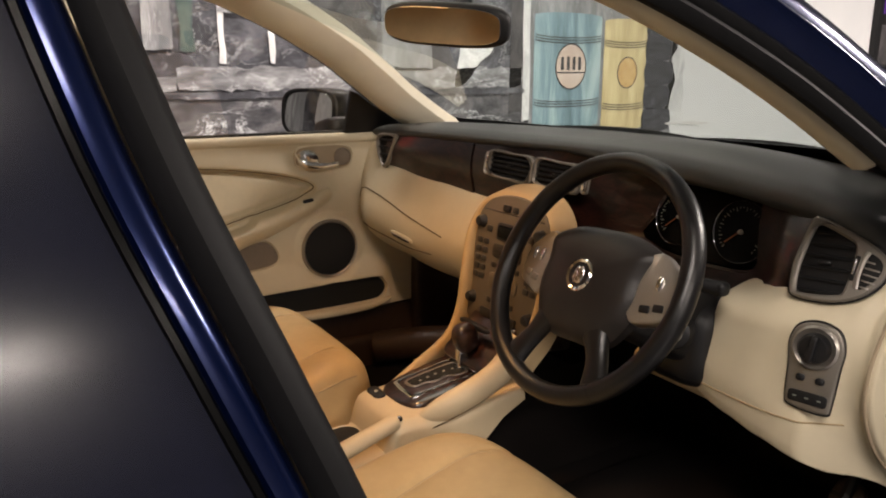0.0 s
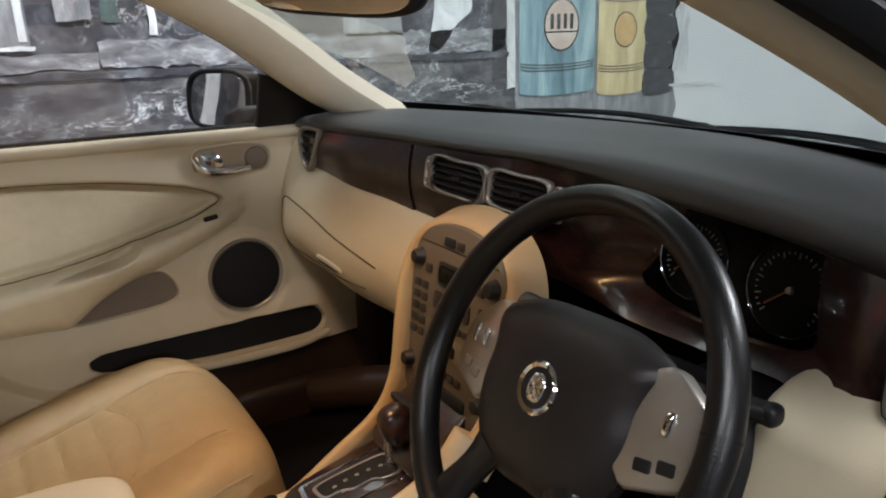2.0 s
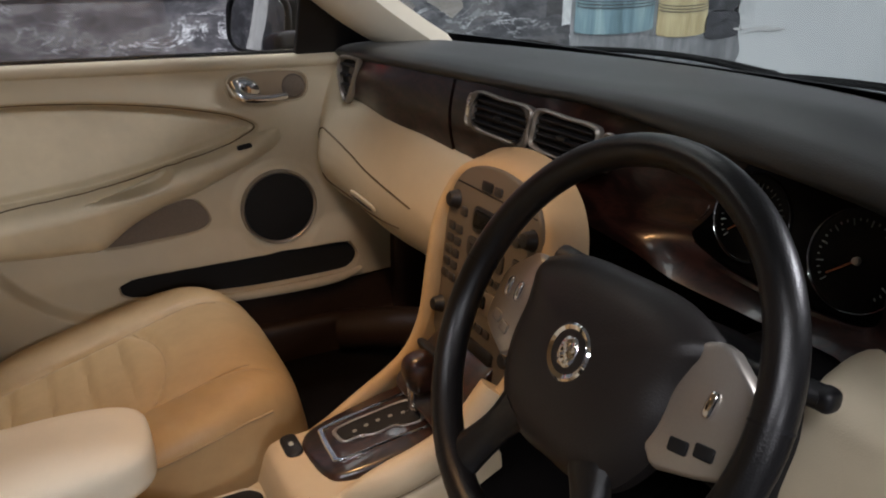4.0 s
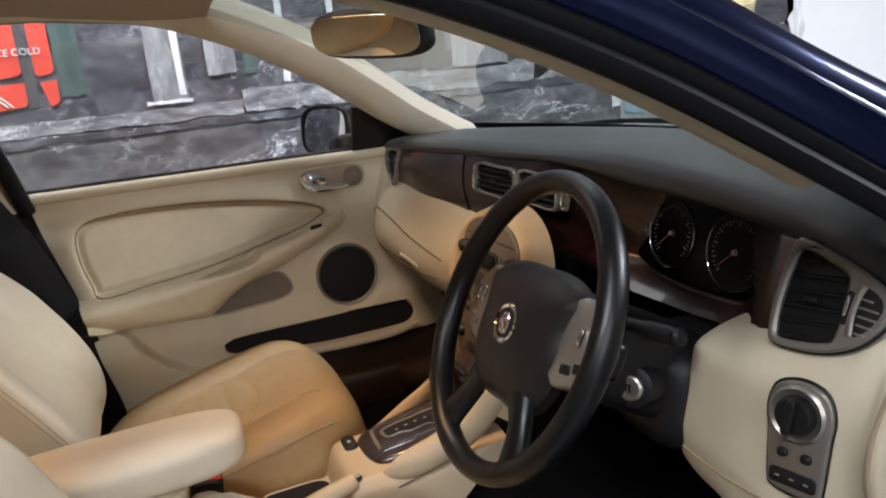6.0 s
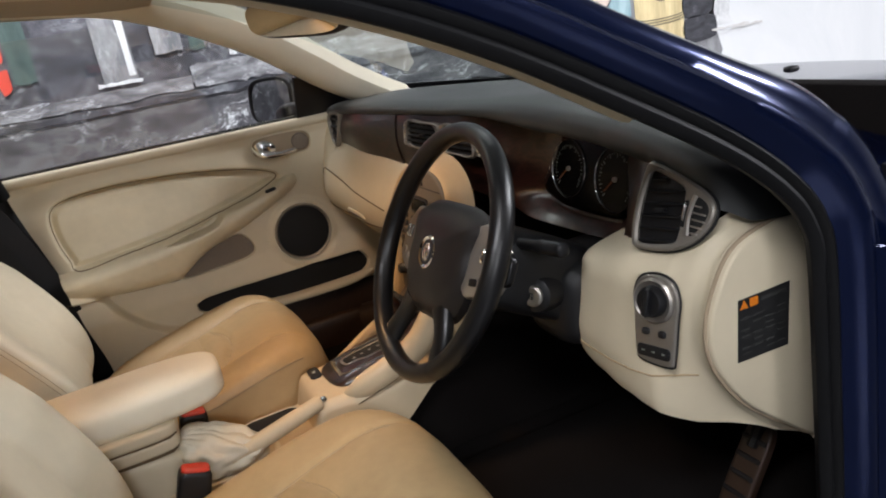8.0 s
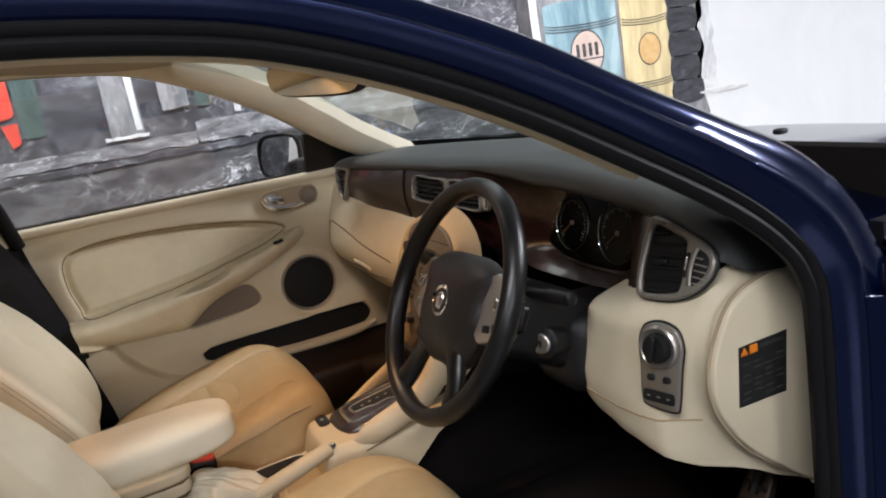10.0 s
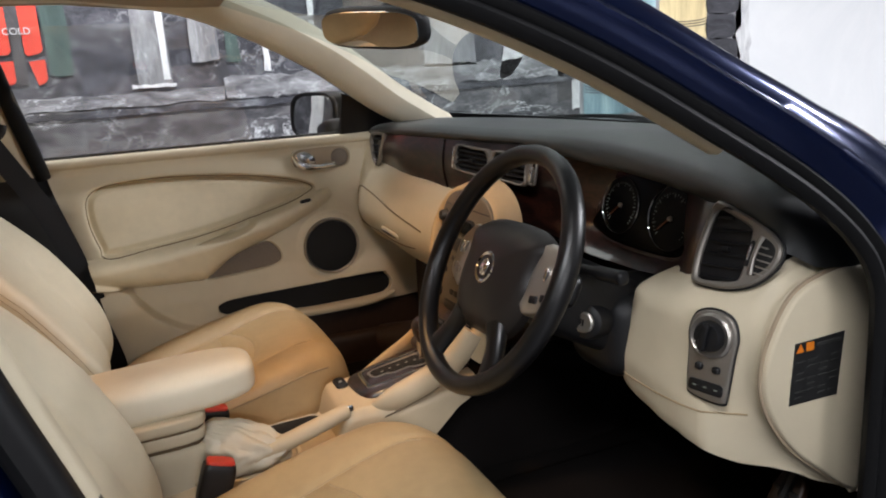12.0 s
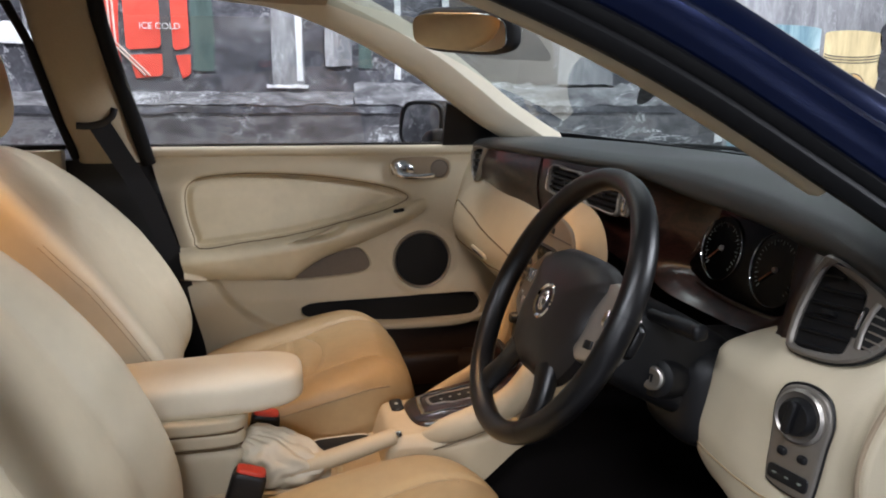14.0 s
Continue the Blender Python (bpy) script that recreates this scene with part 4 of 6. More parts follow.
part("demist_grille", plate(blob([(.036, -.036), (.046, -.031), (.057, -.018), (.0615, -.002), (.055, .009), (.041, .015), (.038, .004), (.034, -.018)], 4), .0124, MR, .0003), VOID, v, "dark demister grille")
for k in range(5):
    z = -.026 + .009 * k
    a, b = lerp([(-.03, .038), (0, .040), (.02, .042)], z), lerp([(-.03, .048), (-.015, .057), (0, .060), (.012, .052)], z)
    part("grille_bar", slab(a, b, -.0011, .0011, .0110, .0138, .0005), SILVER, v).matrix_basis = MR @ Matrix.Translation((0, z, 0)) @ pose(0, 0, 0, 0, 0, -10)
# Silver bar shaped to imitate a bright highlight on the grille's edge.
part("grille_edge", sweep([MR @ p for p in cr([(.033, -.036, .0125), (.0335, -.016, .0135), (.0375, .004, .0135), (.042, .016, .0125)], 5)], lambda i, n: circle(1, 10, .0036, .0026), up=MR.to_3x3() @ Vector((0, 0, 1))), SILVER, v, "satin bar standing in for the highlight on the grille edge")
part("wheel_slot", plate(rrect(.0065, .036, .003, 3), .0124, MR @ Matrix.Translation((.0275, -.008, 0)) @ pose(0, 0, 0, 0, 0, -8), .0003), VOID, v)
part("vent_wheel", pillow((.0045, .024, .009), 3, 8, m=MR @ Matrix.Translation((.0275, -.006, .012)) @ pose(0, 0, 0, 0, 0, -8)), CHROME, v)
# passenger's side vent
ML = axes((-.573, .160, .890), (1, .02, 0), (.06, -1, .12))
outer = blob([(.000, -.046), (.014, -.040), (.032, -.004), (.050, .034), (.048, .043), (.020, .044), (-.030, .040), (-.046, .026), (-.044, .004), (-.024, -.030)], 4)
hole = blob([(.000, -.037), (.008, -.034), (.024, -.002), (.038, .030), (.036, .035), (.016, .036), (-.026, .033), (-.038, .022), (-.036, .006), (-.020, -.024)], 4)
vent("side_vent", ML, outer, hole, 4, "pewter framed passenger's side air vent")
# centre vents
MC = axes((-.075, .218, .893), (1, .16, -.04), (.16, -1, .16))
outer = blob([(-.105, -.016), (-.09, -.028), (-.02, -.032), (.06, -.034), (.105, -.030), (.112, .0), (.105, .028), (.02, .032), (-.09, .032), (-.106, .022)], 4)
for a, b in ((-.082, .028), (.052, .150)):
    hole = blob([(a, -.020), ((a + b) / 2, -.024), (b, -.024), (b + .003, .0), (b, .022), ((a + b) / 2, .024), (a, .024), (a - .004, .0)], 4)
    frm = blob([(a - .008, -.025), ((a + b) / 2, -.029), (b + .006, -.029), (b + .008, .0), (b + .006, .027), ((a + b) / 2, .029), (a - .008, .029), (a - .011, .0)], 4)
    vent("centre_vent", MC, frm, hole, 5, "pewter framed centre air vent")
part("vent_wheel", pillow((.010, .032, .012), 3, 8, m=MC @ Matrix.Translation((-.100, .002, .004))), CHROME, dash)
part("vent_wheel", pillow((.010, .032, .012), 3, 8, m=MC @ Matrix.Translation((.172, -.004, .006))), CHROME, dash)
for cx in (-.100, .172):
    part("wheel_plate", ring(rrect(.020, .050, .008, 4), rrect(.013, .040, .006, 4), .006, MC @ Matrix.Translation((cx, -.001, 0)), .002), SILVER, dash, "silver thumb wheel surround")

# glovebox lid line and catch
def on_left(x, z):
    prof = cr([Vector((x, a, b)) for a, b in left_profile(x)], 5)
    for p, q in zip(prof[6:], prof[7:]):
        if q.z <= z <= p.z:
            t = (p.z - z) / (p.z - q.z)
            return p.lerp(q, t) + Vector((0, -.0006, 0))
    return prof[-1]


lid = [on_left(x, z) for x, z in [(p.x, p.y) for p in cr([(-.650, .728, 0), (-.654, .760, 0), (-.643, .782, 0), (-.615, .788, 0), (-.56, .782, 0), (-.48, .764, 0), (-.38, .738, 0), (-.29, .712, 0)], 5)]]
part("glovebox_joint", tube(lid, .0017, 6), JOINT, dash)
lid_low = [on_left(p.x, p.y) for p in cr([(-.650, .728, 0), (-.642, .704, 0), (-.60, .686, 0), (-.53, .672, 0), (-.44, .662, 0), (-.34, .660, 0)], 5)]
part("glovebox_joint", tube(lid_low, .0015, 6), JOINT, dash)
along = on_left(-.40, .684) - on_left(-.47, .693)
facing = along.cross(on_left(-.435, .695) - on_left(-.435, .681))
CATCH = axes(on_left(-.435, .689), along, facing if facing.y < 0 else -facing)
part("glovebox_catch", plate(oval(.090, .020, 30, 3.0), .005, CATCH, .002), CREAM_PLASTIC, dash, "cream glovebox catch with a dark finger slot")
part("catch_slot", plate(oval(.074, .009, 30, 3.0), .0012, CATCH @ Matrix.Translation((0, -.001, .005)), .0003), BLACK_PLASTIC, dash)
part("catch_rim", tube([CATCH @ Vector((.037 * a, .0045 - .002 * a * a, .006)) for a in spread(-1, 1, 10)], .0016, 6), SILVER, dash)

# instrument cluster
cluster = thing("instrument_cluster", "unlit dark instrument cluster with chrome ringed dials", "instrument cluster")
MI = axes((.313, .345, .834), (1, .02, 0), (0, -1, .20))
face_line = blob([(-.205, .0), (-.19, .045), (-.12, .074), (0, .090), (.11, .078), (.155, .035), (.158, -.02), (.135, -.062), (.0, -.072), (-.12, -.064), (-.185, -.040)][::-1], 4)
part("dial_panel", plate(face_line, .012, MI, .003), BLACK_GLOSS, cluster, "black dial panel")
part("cluster_rim", ring([p * 1.05 for p in face_line], face_line, .018, MI, .004), WOOD, cluster, "dark walnut surround")
for cx, cy, r, ticks in ((-.064, -.002, .052, 30), (.070, -.006, .054, 30), (-.150, -.004, .026, 12), (.142, -.032, .017, 8)):
    M = MI @ Matrix.Translation((cx, cy, .012))
    dial = part("dial", lathe([(0.0005, .001), (r - .002, .001), (r - .001, .0)], M), BLACK_GLOSS, cluster, "black round dial")
    part("dial_ring", lathe([(r - .0017, .0), (r - .0017, .003), (r - .0008, .0040), (r, .003), (r, .0)], M, 48), CHROME, dial, "thin chrome ring")
    for k in range(ticks):
        a = radians(225 - 270 * k / (ticks - 1))
        big = k % 3 == 0
        part("tick", slab(-.0006, .0006, r * .80 - (.007 if big else .003), r * .80, .0014, .0020), DIAL_PRINT, dial, smooth=False).matrix_basis = M @ Matrix.Rotation(a - math.pi / 2, 4, "Z")
    part("needle", slab(-.0008, .0008, -.004, r * .62, .003, .0045), NEEDLE, dial, "orange needle", smooth=False).matrix_basis = M @ Matrix.Rotation(radians(130), 4, "Z")
    part("needle_hub", lathe([(.0005, .006), (r * .07, .005), (r * .085, .001)], M, 16), SILVER, dial)

# light switch
MS = axes((.609, .213, .692), (1, .27, 0), (.27, -1, .17))
sw = thing("light_switch", "pewter headlamp switch panel with a round black knob", "switch")
sw_line = blob([(-.030, -.044), (-.024, -.055), (.0, -.059), (.026, -.058), (.031, -.046), (.034, .006), (.036, .034), (.026, .058), (.0, .066), (-.026, .058), (-.036, .034), (-.033, .006)], 4)
part("plate", plate(sw_line, .006, MS, .003), GREY_SILVER, sw, "pewter switch plate")
part("plate_rim", ring([p * 1.045 for p in sw_line], sw_line, .003, MS, .001), BLACK_PLASTIC, sw)
K = MS @ Matrix.Translation((0, .031, .006))
part("knob_ring", lathe([(.031, 0), (.031, .004), (.028, .007), (.024, .004), (.022, .003)], K, 36), SILVER, sw, "satin silver ring")
knob = part("knob", lathe([(.0005, .016), (.018, .015), (.021, .010), (.022, .0)], K, 32), BLACK_PLASTIC, sw, "black rotary knob")
part("knob_grip", pillow((.010, .038, .012), 5, 8, m=K @ Matrix.Translation((0, 0, .018)) @ pose(0, 0, 0, 0, 0, -8)), BLACK_PLASTIC, knob)
for k in (-1, 1):
    part("thumb_wheel", pillow((.012, .010, .010), 3, 6, m=MS @ Matrix.Translation((.013 * k, -.014, .006))), BLACK_PLASTIC, sw)
part("button_strip", plate(rrect(.052, .017, .005, 3), .004, MS @ Matrix.Translation((0, -.041, .004)), .001), BLACK_PLASTIC, sw, "black button strip")
for k in (-1, 0, 1):
    part("button_mark", plate(rrect(.006, .0022, .001, 1), .0006, MS @ Matrix.Translation((.016 * k, -.041, .008)), .0002), DIAL_PRINT, sw, smooth=False)

# ---- steering wheel and column ----
wheel = thing("steering_wheel", "black leather four-spoke steering wheel with silver switch pods", "steering wheel")
MW = axes((.36, .012, .797), (1, 0, 0), (0, -.885, .466)) @ Matrix.Rotation(radians(2.5), 4, "Z")
R = .1835
part("rim", grid([[MW @ (Vector((math.cos(a) * (R + .0145 * math.cos(b)), math.sin(a) * (R + .0145 * math.cos(b)), .0175 * math.sin(b)))) for b in [2 * math.pi * j / 18 for j in range(18)]] for a in [2 * math.pi * k / 96 for k in range(96)]], True, True), BLACK_LEATHER, wheel, "black leather rim")
for deg in (8, 172, 238, 302):
    a0 = radians(deg)
    part("rim_seam", grid([[MW @ (Vector((math.cos(a) * (R + .0150 * math.cos(b)), math.sin(a) * (R + .0150 * math.cos(b)), .0180 * math.sin(b)))) for b in [2 * math.pi * j / 18 for j in range(18)]] for a in (a0 - .006, a0 + .006)], True, False), BLACK_PLASTIC, wheel)
half = [(.035, -.099), (.070, -.090), (.094, -.058), (.104, -.022), (.104, .012), (.108, .034), (.111, .048), (.104, .060), (.060, .076), (.0, .079)]
hub_line = blob([(0, -.099)] + half + [(-a, b) for a, b in half[-2::-1]], 5)


def dome(line, m, depth, rise, mat, name, parent, label="", rings=8, base=-.03):
    rows = [[m @ Vector((p.x, p.y, base)) for p in line]]
    for k in range(rings + 1):
        t = k / rings
        s = 1 - .97 * t
        rows.append([m @ Vector((p.x * s, p.y * s, depth + rise * (1 - s ** 2.6) - .010 * max(0, 1 - t * 5) ** 2)) for p in line])
    return part(name, grid(rows, True, False, True), mat, parent, label)


pad = dome(hub_line, MW, -.006, .020, HUB_HIDE, "hub_pad", wheel, "black airbag cover")
MB = MW @ Matrix.Translation((0, -.004, .0090))
badge = part("badge", lathe([(.0255, -.003), (.0255, .0045), (.0235, .0062), (.0195, .0045), (.0185, .002)], MB, 40), CHROME, wheel, "chrome ring badge")
part("badge_disc", lathe([(.0005, .0028), (.0190, .0024), (.0195, 0)], MB, 32), BLACK_PLASTIC, badge)
part("badge_relief", pillow((.022, .028, .008), 2.6, 12, lambda q, w: w + Vector((0, 0, .0009 * math.sin(q.x * 7) * math.cos(q.y * 6))), MB @ Matrix.Translation((0, 0, .004))), CHROME, badge, "plain raised chrome emblem")
for s in (-1, 1):
    # switch pods at the sides
    line = [Vector((s * a, b)) for a, b in ((.086, -.034), (.098, -.046), (.106, -.048), (.136, -.038), (.150, -.032), (.157, -.027), (.1605, -.018), (.1615, .006), (.160, .024), (.156, .032), (.146, .040), (.120, .058), (.110, .060), (.098, .055), (.090, .040), (.086, .0))]
    if s < 0:
        line = line[::-1]
    pod = part("switch_pod", plate(line, .022, MW @ pose(0, 0, -.016, 0, s * 8, 0), .004), POD_SILVER, wheel, "satin silver switch pod")
    part("spoke", pillow((.090, .050, .020), 4, 10, m=MW @ Matrix.Translation((s * .128, .006, -.034))), BLACK_LEATHER, wheel, "black upper spoke")
    PM = MW @ pose(0, 0, -.016, 0, s * 8, 0) @ Matrix.Translation((0, 0, .022))
    for dx in ((-.008, .012) if s < 0 else (.0,)):
        part("roller", pillow((.009, .022, .010), 3, 8, m=PM @ Matrix.Translation((s * .126 + dx, .016, .0005))), CHROME, pod, "chrome thumb roller")
    for k in (-1, 1):
        part("button", plate(rrect(.016, .011, .002, 3), .0025, PM @ Matrix.Translation((s * .126 + .0100 * k, -.020 + .003 * k * s, -.0005)) @ pose(0, 0, 0, 0, 0, s * 8), .001), GREY_SILVER if s < 0 else BLACK_PLASTIC, pod)
    arm = cr([(s * .052, -.075, -.010), (s * .070, -.110, -.012), (s * .088, -.150, -.006)], 5)
    part("spoke", sweep([MW @ p for p in arm], lambda i, n: [(a * (1 - .25 * math.sin(math.pi * i / (n - 1))), b) for a, b in circle(1, 14, .024, .013)], up=MW.to_3x3() @ Vector((0, 0, 1))), BLACK_LEATHER, wheel, "black lower spoke")
part("back_cover", lathe([(.075, -.012), (.070, -.045), (.05, -.075), (.045, -.09)], MW, 28), BLACK_PLASTIC, wheel, "black plastic back cover")

column = thing("steering_column", "black plastic steering column shroud with stalks and ignition barrel", "steering column")
MCOL = axes((.36, .14, .735), (1, 0, 0), (0, -.885, .466))
part("shroud", pillow((.135, .130, .22), 4.5, 14, m=MCOL @ Matrix.Translation((0, -.005, -.03))), BLACK_PLASTIC, column, "black column shroud")
part("shroud", pillow((.15, .17, .15), 4, 12, m=pose(.375, .255, .665)), BLACK_PLASTIC, column, "black lower shroud")
part("stalk", tube(cr([(.42, .125, .79), (.455, .130, .792), (.495, .145, .790)], 4), lambda t: .008 + .003 * (t > .62), 12), BLACK_PLASTIC, column, "black wiper stalk")
part("stalk_end", pillow((.018, .021, .021), 3, 8, m=pose(.499, .146, .790)), BLACK_PLASTIC, column)
part("stalk", tube(cr([(.30, .125, .79), (.25, .12, .80), (.19, .115, .805)], 4), lambda t: .010 + .004 * (t > .62), 12), BLACK_PLASTIC, column, "black indicator stalk")
IG = axes((.428, .130, .705), (1, .4, 0), (.55, -.82, .2))
part("lock_housing", lathe([(.016, .001), (.026, -.004), (.030, -.02), (.034, -.06)], IG, 28), BLACK_PLASTIC, column, "black lock housing")
part("ignition_barrel", lathe([(.0005, .004), (.006, .004), (.007, .006), (.013, .007), (.016, .005), (.0165, .0)], IG, 28), SILVER, column, "silver ignition lock")
part("key_slot", slab(-.001, .001, -.005, .005, .005, .0075), BLACK_PLASTIC, column).matrix_basis = IG

# accelerator pedal
pedal = thing("accelerator_pedal", "long dark pedal hanging in the driver's footwell", "pedal")
part("pad", pillow((.055, .02, .17), 5, 10, m=pose(.575, .385, .36, -32, 0, 0)), SILL_VINYL, pedal, "ribbed pedal pad")
for k in range(5):
    part("rib", slab(-.024, .024, -.013, -.010, -.07 + .03 * k, -.062 + .03 * k, .001), BLACK_PLASTIC, pedal).matrix_basis = pose(.575, .385, .36, -32, 0, 0)
part("lever", tube([Vector((.575, .40, .40)), Vector((.575, .50, .56))], .010, 8), BLACK_PLASTIC, pedal)
pedal2 = thing("brake_pedal", "wide dark pedal hanging in the driver's footwell", "pedal")
part("pad", pillow((.10, .02, .07), 5, 10, m=pose(.44, .46, .47, -28, 0, 0)), BLACK_PLASTIC, pedal2, "rubber pedal pad")
part("lever", tube([Vector((.44, .475, .49)), Vector((.44, .56, .62))], .010, 8), BLACK_PLASTIC, pedal2)

# ---- centre stack and console ----
stack = thing("centre_stack", "taupe radio and heater panel inside a padded cream hoop", "centre stack")
hoop = cr([(-.080, -.16, .452), (-.086, -.09, .478), (-.095, -.028, .508), (-.108, .050, .548), (-.115, .085, .602), (-.121, .101, .679), (-.122, .115, .757), (-.112, .136, .808), (-.078, .146, .834), (-.015, .152, .846), (.050, .152, .839), (.098, .146, .814), (.122, .135, .768), (.124, .120, .70), (.118, .10, .62), (.108, .06, .565)], 6)


def hoop_rows():
    """A padded band: rounded at its front edge, widening back towards the fascia."""
    rows, n = [], len(hoop)
    for i, p in enumerate(hoop):
        t = (hoop[min(n - 1, i + 1)] - hoop[max(0, i - 1)]).normalized()
        deep = Vector((0, .99, .12)) if p.z > .6 else Vector((0, .24 + .73 * step(.50, .60, p.z), -.97 + 1.09 * step(.50, .60, p.z)))
        deep = (deep - t * deep.dot(t)).normalized()
        out = deep.cross(t)
        if out.dot(p - Vector((0, p.y, .68))) < 0:
            out = -out
        u = i / (n - 1)
        wide = .0105 + .0035 * step(.55, .70, u)
        d = .030 + .022 * step(.28, .48, u)
        flare = .007 * step(.36, .55, u)
        sec = [(-wide * .8, d), (-wide, d * .5), (-wide, wide * .9), (-wide * .75, wide * .2), (-wide * .25, -wide * .2), (wide * .3, -wide * .15), (wide * .85, wide * .35), (wide + flare * .18, wide * 1.2), (wide + flare * .55, d * .6), (wide + flare, d)]
        rows.append(cr([p + out * a + deep * b for a, b in sec], 3))
    return rows


part("hoop", grid(hoop_rows()), LAMP_TAN_HIDE, stack, "padded cream leather hoop")
MST = axes((.004, .133, .715), (1, .03, 0), (0, -.987, .16))
panel_line = blob([(-.095, -.14), (.095, -.14), (.108, -.06), (.119, .04), (.112, .09), (.075, .125), (0, .138), (-.075, .125), (-.112, .09), (-.119, .04), (-.108, -.06)], 4)
panel = part("panel", plate(panel_line, .010, MST, .004), STACK, stack, "taupe control panel")


STACK_DARK = plain("stack_keys", (0.022, 0.020, 0.018), 0.5, 0.1, vary=0.08, grain=300)


def key(x, y, w, h, mat=GREY_SILVER, name="button", lift=.004):
    part(name, plate(rrect(w, h, min(w, h) * .25, 3), lift, MST @ Matrix.Translation((x, y, .010)), .0012), mat, panel)


part("lid_joint", plate(rrect(.20, .0022, .0008, 1), .0006, MST @ Matrix.Translation((0, .100, .010)), .0002), BLACK_PLASTIC, panel)
for s in (-1, 1):
    # round knobs at the top corners and foot, with a key beside each
    for y, r in ((.073, .0125), (-.088, .012)):
        part("rotary_knob", lathe([(.0005, .014), (r * .7, .0135), (r * .88, .011), (r, .002), (r * 1.15, 0)], MST @ Matrix.Translation((s * .096, y, .010)), 24), BLACK_PLASTIC, panel, "black rotary knob")
    key(s * .068, .062, .016, .013, STACK_DARK)
    for r in range(5):
        for c in range(2):
            key(s * (.096 - .021 * c), .034 - .018 * r, .017, .012, STACK_DARK, "button", .003)
key(-.020, .110, .026, .014, BLACK_PLASTIC, "hazard_button", .003)
key(.008, .110, .018, .012, STACK_DARK, "button", .003)
key(.053, .070, .006, .014, BLACK_PLASTIC, "slot", .001)
key(.0, .062, .086, .036, BLACK_PLASTIC, "radio_display", .003)
key(.0, .062, .074, .026, BLACK_GLOSS, "display", .0045)
key(.0, .022, .094, .028, STACK_DARK, "cassette_flap", .003)
key(.0, .024, .080, .004, BLACK_PLASTIC, "slot", .0038)
for k in range(6):
    key(-.040 + .016 * k, -.008, .013, .010, STACK_DARK, "button", .003)
key(.0, -.040, .094, .034, STACK, "climate_strip", .003)
key(.0, -.040, .050, .018, BLACK_GLOSS, "display", .0045)
for k in range(5):
    key(-.036 + .018 * k, -.080, .015, .011, STACK_DARK, "button", .003)
key(.0, -.108, .12, .018, BLACK_PLASTIC, "switch_row", .004)
part("lower_veneer", plate(rrect(.15, .15, .02, 4), .012, axes((-.004, .085, .570), (1, 0, 0), (0, -.66, .75)), .004), WOOD, stack, "walnut panel under the radio")
part("ashtray_lip", pillow((.10, .014, .012), 4, 8, m=pose(-.002, .055, .600)), BLACK_PLASTIC, stack)

console = thing("centre_console", "cream centre console between the front seats", "console")
# body: cross sections running back from the hoop to behind the armrest
rows = []
for y, wl, wr, zt, zl in ((.10, -.10, .105, .50, .475), (.05, -.105, .105, .494, .45), (.0, -.108, .105, .488, .405), (-.05, -.104, .100, .484, .36), (-.08, -.100, .096, .482, .31), (-.12, -.098, .094, .481, .27), (-.152, -.097, .093, .480, .26), (-.164, -.096, .092, .476, .26), (-.171, -.095, .092, .466, .26), (-.177, -.095, .093, .445, .26), (-.184, -.095, .094, .422, .26), (-.20, -.095, .096, .416, .26), (-.30, -.096, .100, .412, .26), (-.45, -.098, .102, .410, .26), (-.62, -.098, .100, .39, .26), (-.85, -.098, .098, .39, .26)):
    rows.append(cr([Vector((wl - .004, y, zl)), Vector((wl - .002, y, zl + (zt - zl) * .5)), Vector((wl + .002, y, zl + (zt - zl) * .85)), Vector((wl + .016, y, zt - .004)), Vector((wl + .04, y, zt)), Vector((wr - .04, y, zt)), Vector((wr - .016, y, zt - .004)), Vector((wr - .002, y, zl + (zt - zl) * .85)), Vector((wr + .002, y, zl + (zt - zl) * .5)), Vector((wr + .004, y, zl))], 4))
part("tunnel", pillow((.15, .60, .18), 6, 10, m=pose(0, .20, .345)), CARPET, console, "black carpeted tunnel")
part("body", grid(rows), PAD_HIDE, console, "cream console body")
# shift surround
SH = axes((-.014, -.022, .497), (1, 0, 0), (0, -.16, 1))
sur = blob([(-.062, -.075), (-.040, -.105), (.0, -.108), (.045, -.100), (.066, -.075), (.074, .02), (.070, .10), (.05, .13), (-.05, .13), (-.072, .10), (-.074, .02)], 5)
surround = part("shift_surround", plate(sur, .020, SH @ Matrix.Translation((0, 0, -.014)), .008), WOOD, console, "walnut selector surround")
outer = blob([(-.044, -.070), (-.030, -.080), (.020, -.082), (.038, -.074), (.042, .0), (.046, .055), (.038, .068), (-.030, .070), (-.046, .060), (-.046, .0)], 5)
inner = [p * .90 for p in outer]
part("chrome_frame", ring(outer, inner, .004, SH @ Matrix.Translation((0, 0, .006)), .0015), CHROME, surround, "chrome selector frame")
part("gate_plate", plate(inner, .002, SH @ Matrix.Translation((0, 0, .006)), .0005), WOOD, surround, "dark walnut gate plate")
gate = blob([(-.030, -.052), (-.014, -.058), (.002, -.052), (.004, -.030), (.012, -.014), (.012, .012), (.020, .024), (.022, .050), (-.008, .056), (-.028, .050), (-.032, .0)], 4)
part("gate_rim", ring([p * 1.09 for p in gate], gate, .003, SH @ Matrix.Translation((.004, 0, .008)), .001), SILVER, surround)
part("gate", plate(gate, .002, SH @ Matrix.Translation((.004, 0, .0075)), .0005), VOID, surround, "black selector gate")
